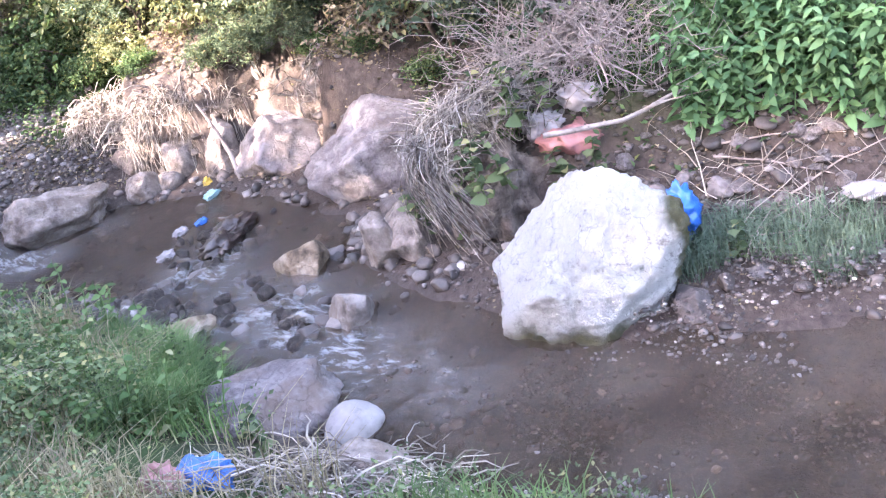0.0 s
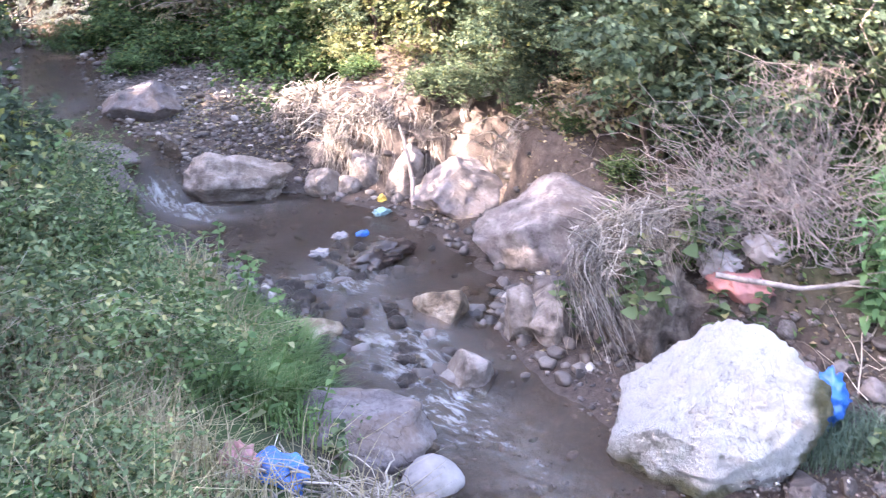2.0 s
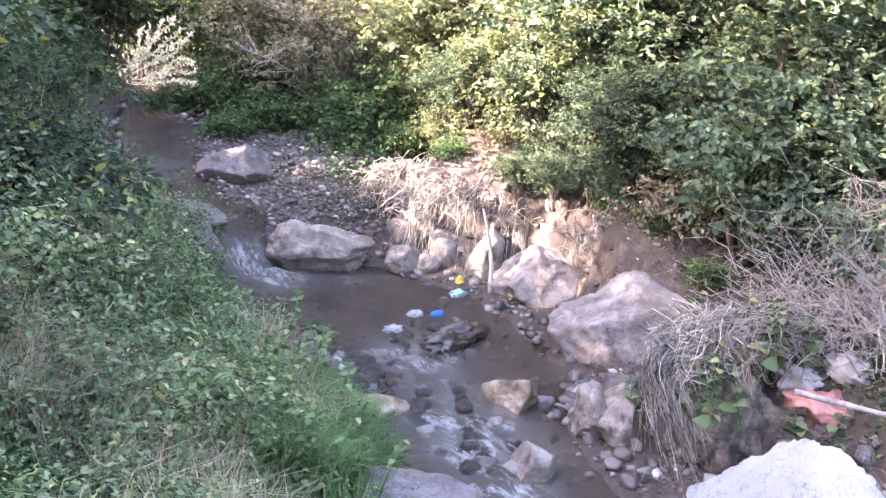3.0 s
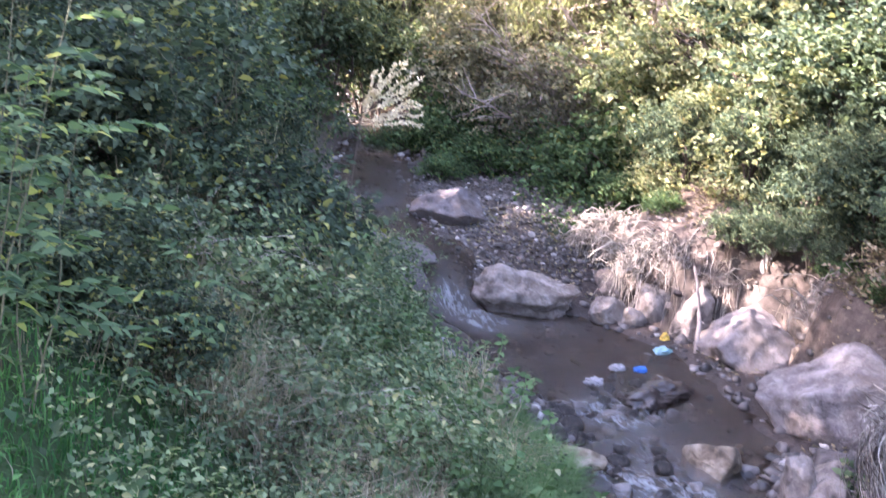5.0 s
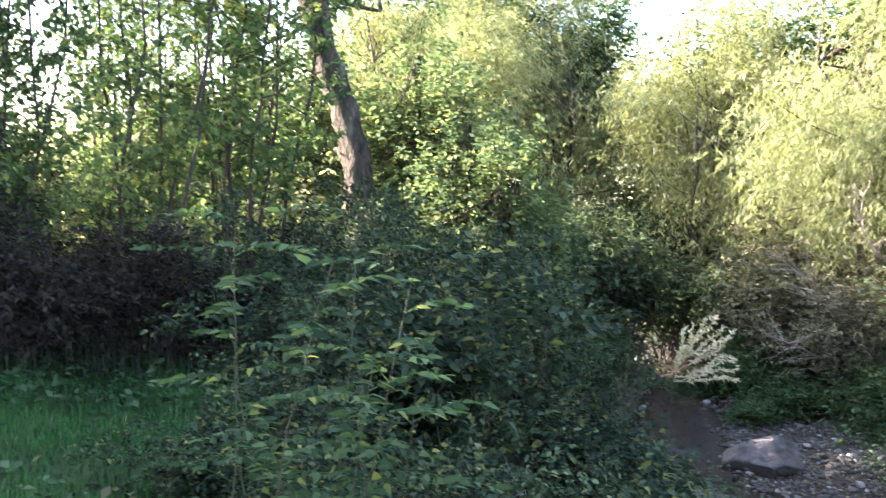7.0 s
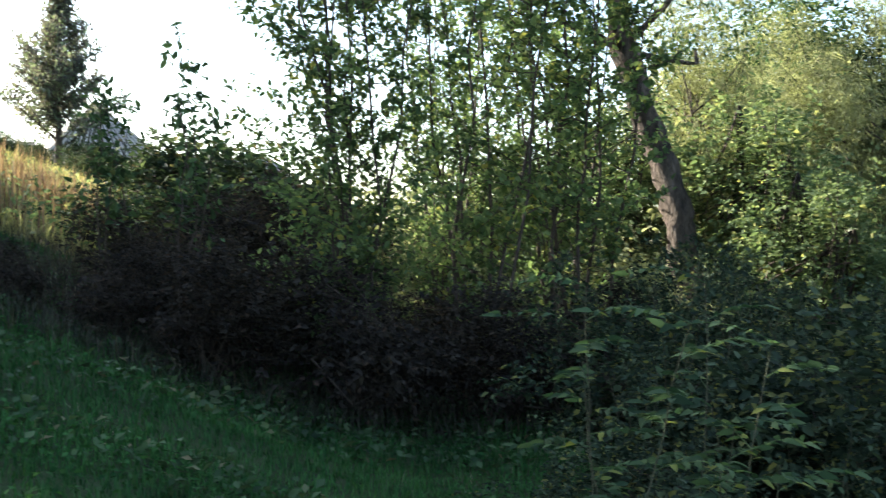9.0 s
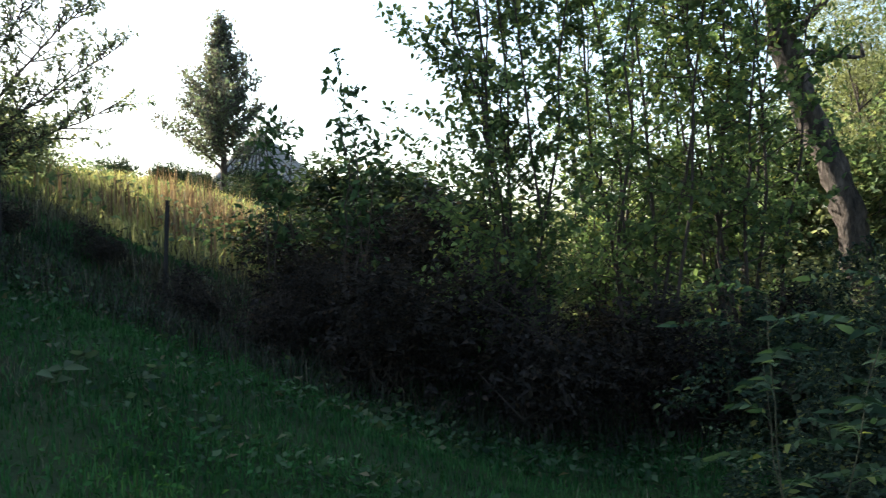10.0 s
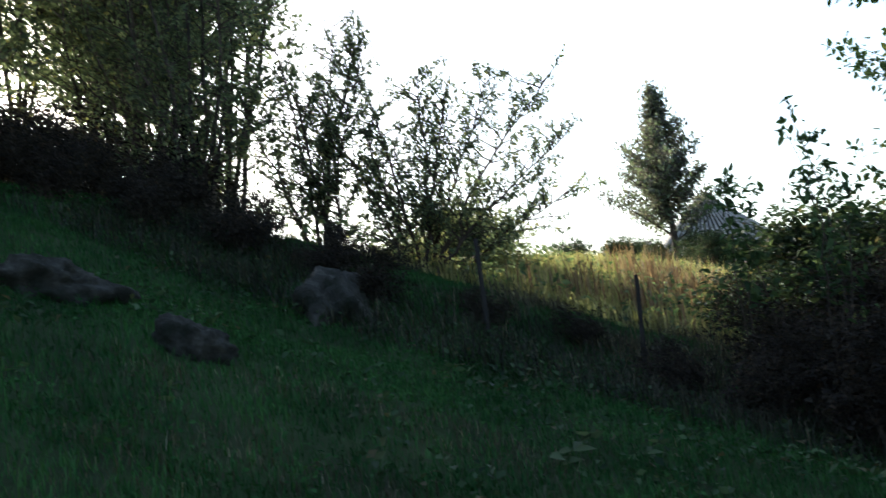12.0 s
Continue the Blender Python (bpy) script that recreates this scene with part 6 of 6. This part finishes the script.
for k in range(15):
    tall = k < 9
    d, bearing = rw.uniform(3.1, 4.3), radians(rw.uniform(9.5, 20.0) if tall else rw.uniform(8.0, 27.0))
    x, y = 0.15 + d * math.sin(bearing), 0.37 + d * math.cos(bearing)
    h = (rw.uniform(1.1, 1.6) if k % 3 else rw.uniform(0.8, 1.1)) if tall else rw.uniform(0.35, 0.6)
    pinnate((x, y), (x + rw.normal() * 0.16, y + rw.normal() * 0.12, gz(x, y) + h), 500 + k, "young sapling with feathery paired leaflets" if tall else "low young sapling with feathery paired leaflets", 10 if tall else 7, M["leaf_ash"])


# ---- low leaves among the grass, dry stalks in the thicket ----
def ground_leaves(name, pts, leaf, mat, label, seed, lift=0.06, up=0.5):
    r = np.random.default_rng(seed)
    n = len(pts)
    a = r.uniform(0, 6.283, n)
    P = pts + np.stack([np.zeros(n), np.zeros(n), r.uniform(0.0, lift, n)], -1)
    L = leaf * r.uniform(0.5, 1.3, n)
    V, F = leaf_arrays(P, np.stack([np.cos(a), np.sin(a), r.uniform(0, up, n)], -1), L, L * 0.6, r)
    tagged(new(name, mesh_np(name, V, F, mat)), label, "weeds", kind="stuff")


ground_leaves("clover", scatter(80000, -11, 2.6, 2.4, 11, 61, lambda x, y, r: (bankside(x, y) > 1.0) & (r.random(len(x)) < 0.3 + 0.8 * vnoise(x + 3, y, 0.8))), 0.035, M["grass"], "low clover and weeds in the meadow", 61, 0.09)
ground_leaves("bank_weeds", scatter(120000, 1.2, 6.0, 1.5, 9.6, 62, lambda x, y, r: (bankside(x, y) > 0.15 + 0.4 * (y > 5.5)) & (np.hypot(x - 3.65, y - 3.5) > 0.8) & (r.random(len(x)) < (0.4 + 0.7 * vnoise(x, y + 7, 0.7)) * np.where((y > 5.6) & (x < 4.4), 0.3, 1.0))), 0.032, M["leaf_blue"], "mixed leafy weeds covering the near bank", 62, 0.32, 0.8)
ground_leaves("far_weeds", scatter(60000, 6.6, 13, -2, 14, 63, lambda x, y, r: (edge(x, y) > 1.25) & (r.random(len(x)) < 0.4 + 0.8 * vnoise(x, y, 0.6))), 0.06, M["leaf"], "leafy weeds covering the far bank", 63, 0.25, 0.8)
ground_leaves("dead_leaves", scatter(30000, 6.4, 11, -1, 10.5, 64, lambda x, y, r: (edge(x, y) > 0.12 + 0.4 * (y < 3.5)) & (edge(x, y) < 1.5) & (r.random(len(x)) < 0.4 + 0.7 * vnoise(x, y, 0.5))), 0.05, M["leaf_dry"], "fallen dry leaves and litter on the far bank", 64, 0.05, 0.4)
ground_leaves("meadow_weeds", scatter(26000, -11, 2.6, 2.4, 9.5, 77, lambda x, y, r: (bankside(x, y) > 1.0) & (np.hypot(x, y) > 2.3) & (r.random(len(x)) < 0.15 + 1.1 * vnoise(x + 6, y + 2, 0.7))), 0.062, M["leaf_meadow"], "broad-leaved weeds in patches on the meadow", 77, 0.12, 0.9)
G = "pale rosettes in the grass"
ro = herb("rosette_herb", (-2.4, 5.9), 430, 0.12, 0.16, 5, "low rosette of pale bluish leaves in the meadow", G, M["leaf_blue"], width=0.45)
for k, (x, y, sc) in enumerate(((-2.1, 6.3, 0.8), (-0.9, 7.2, 1.1), (-4.0, 4.6, 0.9), (-4.4, 4.2, 0.9), (-3.2, 5.2, 0.7), (0.2, 7.0, 0.8))):
    again(ro, (x, y), 50 * k, sc)
blades("grass_tuft", scatter(30000, 3.9, 5.4, 4.4, 5.7, 65, lambda x, y, r: (bankside(x, y) > 0.05) & (bankside(x, y) < 0.9)), 0.26, M["grass_fresh"], "tuft of long bright green grass at the waterside", 65, 1.1, 0.004)
blades("far_grass", scatter(9000, 5.9, 7.0, -0.4, 1.9, 66, lambda x, y, r: (edge(x, y) > 0.35) & (edge(x, y) < 1.0) & (vnoise(x, y, 0.5) > 0.0)), 0.22, M["grass_grey"], "tuft of grey-green grass on the gravel", 66, 1.2, 0.004)
blades("near_grass", scatter(4500, 3.2, 4.2, -1.0, 2.6, 67, lambda x, y, r: (bankside(x, y) > 0.12) & (r.random(len(x)) < 0.5 + 0.8 * vnoise(x, y, 0.4))), 0.26, M["grass_fresh"], "long grass at the near waterside", 67, 0.9, 0.005)
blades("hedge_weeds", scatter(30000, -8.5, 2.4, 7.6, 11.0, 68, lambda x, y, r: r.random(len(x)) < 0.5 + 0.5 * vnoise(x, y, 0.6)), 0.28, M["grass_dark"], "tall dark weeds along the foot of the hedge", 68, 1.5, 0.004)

# washed-up straw on the near shore
r = np.random.default_rng(91)
e = new("straw_drift")
e.location = (3.85, 3.05, 0.0)
n = 420
ax, ay = r.normal(size=n) * 0.30, r.normal(size=n) * 0.28
aa = np.stack([ax, ay, ground(ax + 3.85, ay + 3.05) + r.uniform(0.0, 0.12, n)], -1)
dd = unit(np.stack([r.normal(size=n), r.normal(size=n), r.normal(size=n) * 0.15], -1)) * r.uniform(0.1, 0.45, (n, 1))
bb = aa + dd
bb[:, 2] = ground(bb[:, 0] + 3.85, bb[:, 1] + 3.05) + r.uniform(0.0, 0.14, n)
for k in range(4):
    tagged(fibres("straw_layer", aa[k::4], bb[k::4], 92 + k, M["straw_brown"], e, sag=0.06, bend=0.02, r0=0.006, k=5), kind="stuff")
tagged(e, "heap of washed-up straw and reeds on the shore", "drift heap")
boulder("boulder", M["rock_tan"], (0.5, 0.4, 0.3), (4.12, 3.05), (0, 0, 25), 95, "tan rock half covered by washed-up straw", 0.3)


# ---- loose shoots that break up the thicket, herbs upstream, bare branches ----
G = "leafy shoots in the thicket"
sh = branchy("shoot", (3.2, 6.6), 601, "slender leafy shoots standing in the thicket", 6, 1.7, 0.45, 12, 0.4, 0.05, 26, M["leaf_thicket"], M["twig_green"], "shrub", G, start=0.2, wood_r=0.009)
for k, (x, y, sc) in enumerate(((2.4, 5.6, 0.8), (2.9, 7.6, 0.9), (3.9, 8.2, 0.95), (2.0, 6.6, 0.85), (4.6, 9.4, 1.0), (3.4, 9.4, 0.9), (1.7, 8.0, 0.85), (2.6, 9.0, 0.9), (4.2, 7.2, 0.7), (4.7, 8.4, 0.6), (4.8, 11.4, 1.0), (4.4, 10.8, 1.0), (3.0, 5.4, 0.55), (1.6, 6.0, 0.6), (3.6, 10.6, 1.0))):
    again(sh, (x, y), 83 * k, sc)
G = "low herbs along the upper stream"
for k, (x, y, sc) in enumerate(((5.6, 10.6, 0.5), (5.9, 11.6, 0.6), (6.6, 12.8, 0.7), (7.4, 13.8, 0.7), (5.5, 9.6, 0.35), (8.6, 15.2, 0.9), (6.0, 12.8, 0.9), (10.2, 13.4, 0.7), (9.2, 12.0, 0.45), (9.9, 14.2, 0.6))):
    again(fb5, (x, y), 61 * k + 20, sc)
G = "dead limbs under the willow"
fruit_tree((11.9, 11.6), 611, ((-1.9, 0.3, 0.9), (-2.2, 0.9, 1.5), (-1.4, -0.9, 1.2), (-1.0, -1.5, 1.9), (-1.6, 0.2, 2.2), (-2.5, 0.5, 0.4), (-0.6, 1.2, 1.8)), 0.07, 5, "bare reddish-grey dead limbs spreading below the willow", "dead_limbs", "deadwood", "leaf_dry", "dead branches")
fruit_tree((12.6, 9.8), 612, ((-1.6, 0.6, 1.6), (-1.9, -0.6, 1.0), (-1.2, 1.3, 2.2), (-0.9, -1.3, 1.5), (-1.9, 1.0, 0.6)), 0.07, 6, "bare reddish-grey dead limbs spreading below the willow", "dead_limbs", "deadwood", "leaf_dry", "dead branches")
for k, (x, y, sc) in enumerate(((-2.6, 16.2, 0.9), (-6.9, 15.4, 0.55))):
    again(yb, (x, y), 47 * k, sc)
blades("dry_weeds", scatter(9000, -8.0, -2.0, 13.4, 19.0, 75, lambda x, y, r: r.random(len(x)) < 0.1 + 1.2 * vnoise(x + 1, y, 1.1) - 0.25 * np.abs(x + 4.2)), 0.75, M["weed_rust"], "tall rusty-brown dry weeds in the sunlit field", 75, 0.35, 0.012)
ground_leaves("field_weeds", scatter(30000, -12, 1, 12.0, 24, 76, lambda x, y, r: r.random(len(x)) < 0.2 + 0.9 * vnoise(x, y + 4, 1.2)), 0.10, M["leaf_sap"], "yellow-green leafy weeds among the field grass", 76, 0.45, 0.8)
G = "leafy herbs on the near bank"
bh = [herb("bank_herb", (4.0 + 0.3 * k, 5.9), 700 + k, 0.30 + 0.1 * k, 0.085, 8, "fresh green leafy herb on the near bank", G, M["grass_fresh"], width=0.6) for k in range(3)]
r = np.random.default_rng(71)
n = 0
while n < 130:
    x, y = r.uniform(2.6, 5.6), r.uniform(4.1, 8.2)
    b = float(bankside(np.array([x]), np.array([y]))[0])
    if 0.3 < b < 2.2:
        again(bh[n % 3], (x, y), r.uniform(0, 360), r.uniform(0.7, 1.25))
        n += 1
blades("brown_weeds", scatter(9000, -5.2, -2.1, 2.6, 6.0, 81, lambda x, y, r: (np.hypot(x, y) > 2.6) & (r.random(len(x)) < 1.3 * vnoise(x + 2, y + 5, 0.6) - 0.1)), 0.10, M["grass_brown"], "brown withered weeds among the meadow grass", 81, 1.4, 0.0025)
blades("fence_weeds", scatter(16000, -7.5, -2.2, 9.0, 13.5, 82, lambda x, y, r: (y > 8.7 - 0.55 * (x + 3.0)) & (r.random(len(x)) < 0.2 + 1.0 * vnoise(x, y + 3, 0.8))), 0.28, M["grass_brown"], "brown weeds along the fence", 82, 1.2, 0.004)
blades("meadow_straw", scatter(14000, -11, 2.4, 2.4, 10, 69, lambda x, y, r: (bankside(x, y) > 1.2) & (np.hypot(x, y) > 2.4) & (r.random(len(x)) < 0.3 + 0.7 * vnoise(x + 4, y, 0.9))), 0.10, M["grass_brown"], "sparse dry stalks in the meadow grass", 69, 1.3, 0.002)
ground_leaves("shore_litter", scatter(9000, 5.4, 7.4, -1.2, 3.2, 73, lambda x, y, r: (edge(x, y) > 0.0) & (edge(x, y) < 1.2) & (r.random(len(x)) < 0.4 + 0.6 * vnoise(x, y, 0.4))), 0.03, M["leaf_dry"], "dead leaves and litter on the muddy shore", 73, 0.02, 0.3)
r = np.random.default_rng(93)
e = new("reed_litter")
e.location = (6.85, 1.0, 0.0)
n = 130
ax, ay = r.normal(size=n) * 0.22, r.normal(size=n) * 0.6
aa = np.stack([ax, ay, ground(ax + 6.85, ay + 1.0) + r.uniform(0.01, 0.08, n)], -1)
dd = unit(np.stack([r.normal(size=n) * 0.5, r.normal(size=n), r.normal(size=n) * 0.1], -1)) * r.uniform(0.15, 0.6, (n, 1))
bb = aa + dd
bb[:, 2] = ground(bb[:, 0] + 6.85, bb[:, 1] + 1.0) + r.uniform(0.01, 0.1, n)
for k in range(3):
    tagged(fibres("reed_layer", aa[k::3], bb[k::3], 94 + k, M["straw_brown"], e, sag=0.03, bend=0.02, r0=0.0038, k=5), kind="stuff")
tagged(e, "flattened dry reeds and sticks washed onto the bank", "drift heap")
G = "herbs on the far bank"
for k, (x, y, sc) in enumerate(((8.95, 5.2, 0.28), (8.7, 4.5, 0.3), (9.3, 5.9, 0.28), (9.5, 8.3, 0.3), (7.6, 4.0, 0.28), (7.4, 3.3, 0.3), (7.5, 2.4, 0.28), (9.9, 9.4, 0.35))):
    again(fb5, (x, y), 51 * k + 20, sc)
blades("lawn", scatter(90000, -7, 3.4, -5, 2.3, 74, lambda x, y, r: (bankside(x, y) > 0.6) & (np.hypot(x, y) > 0.5)), 0.085, M["grass"], "short green meadow grass behind the viewpoint", 74, 1.0, 0.005)
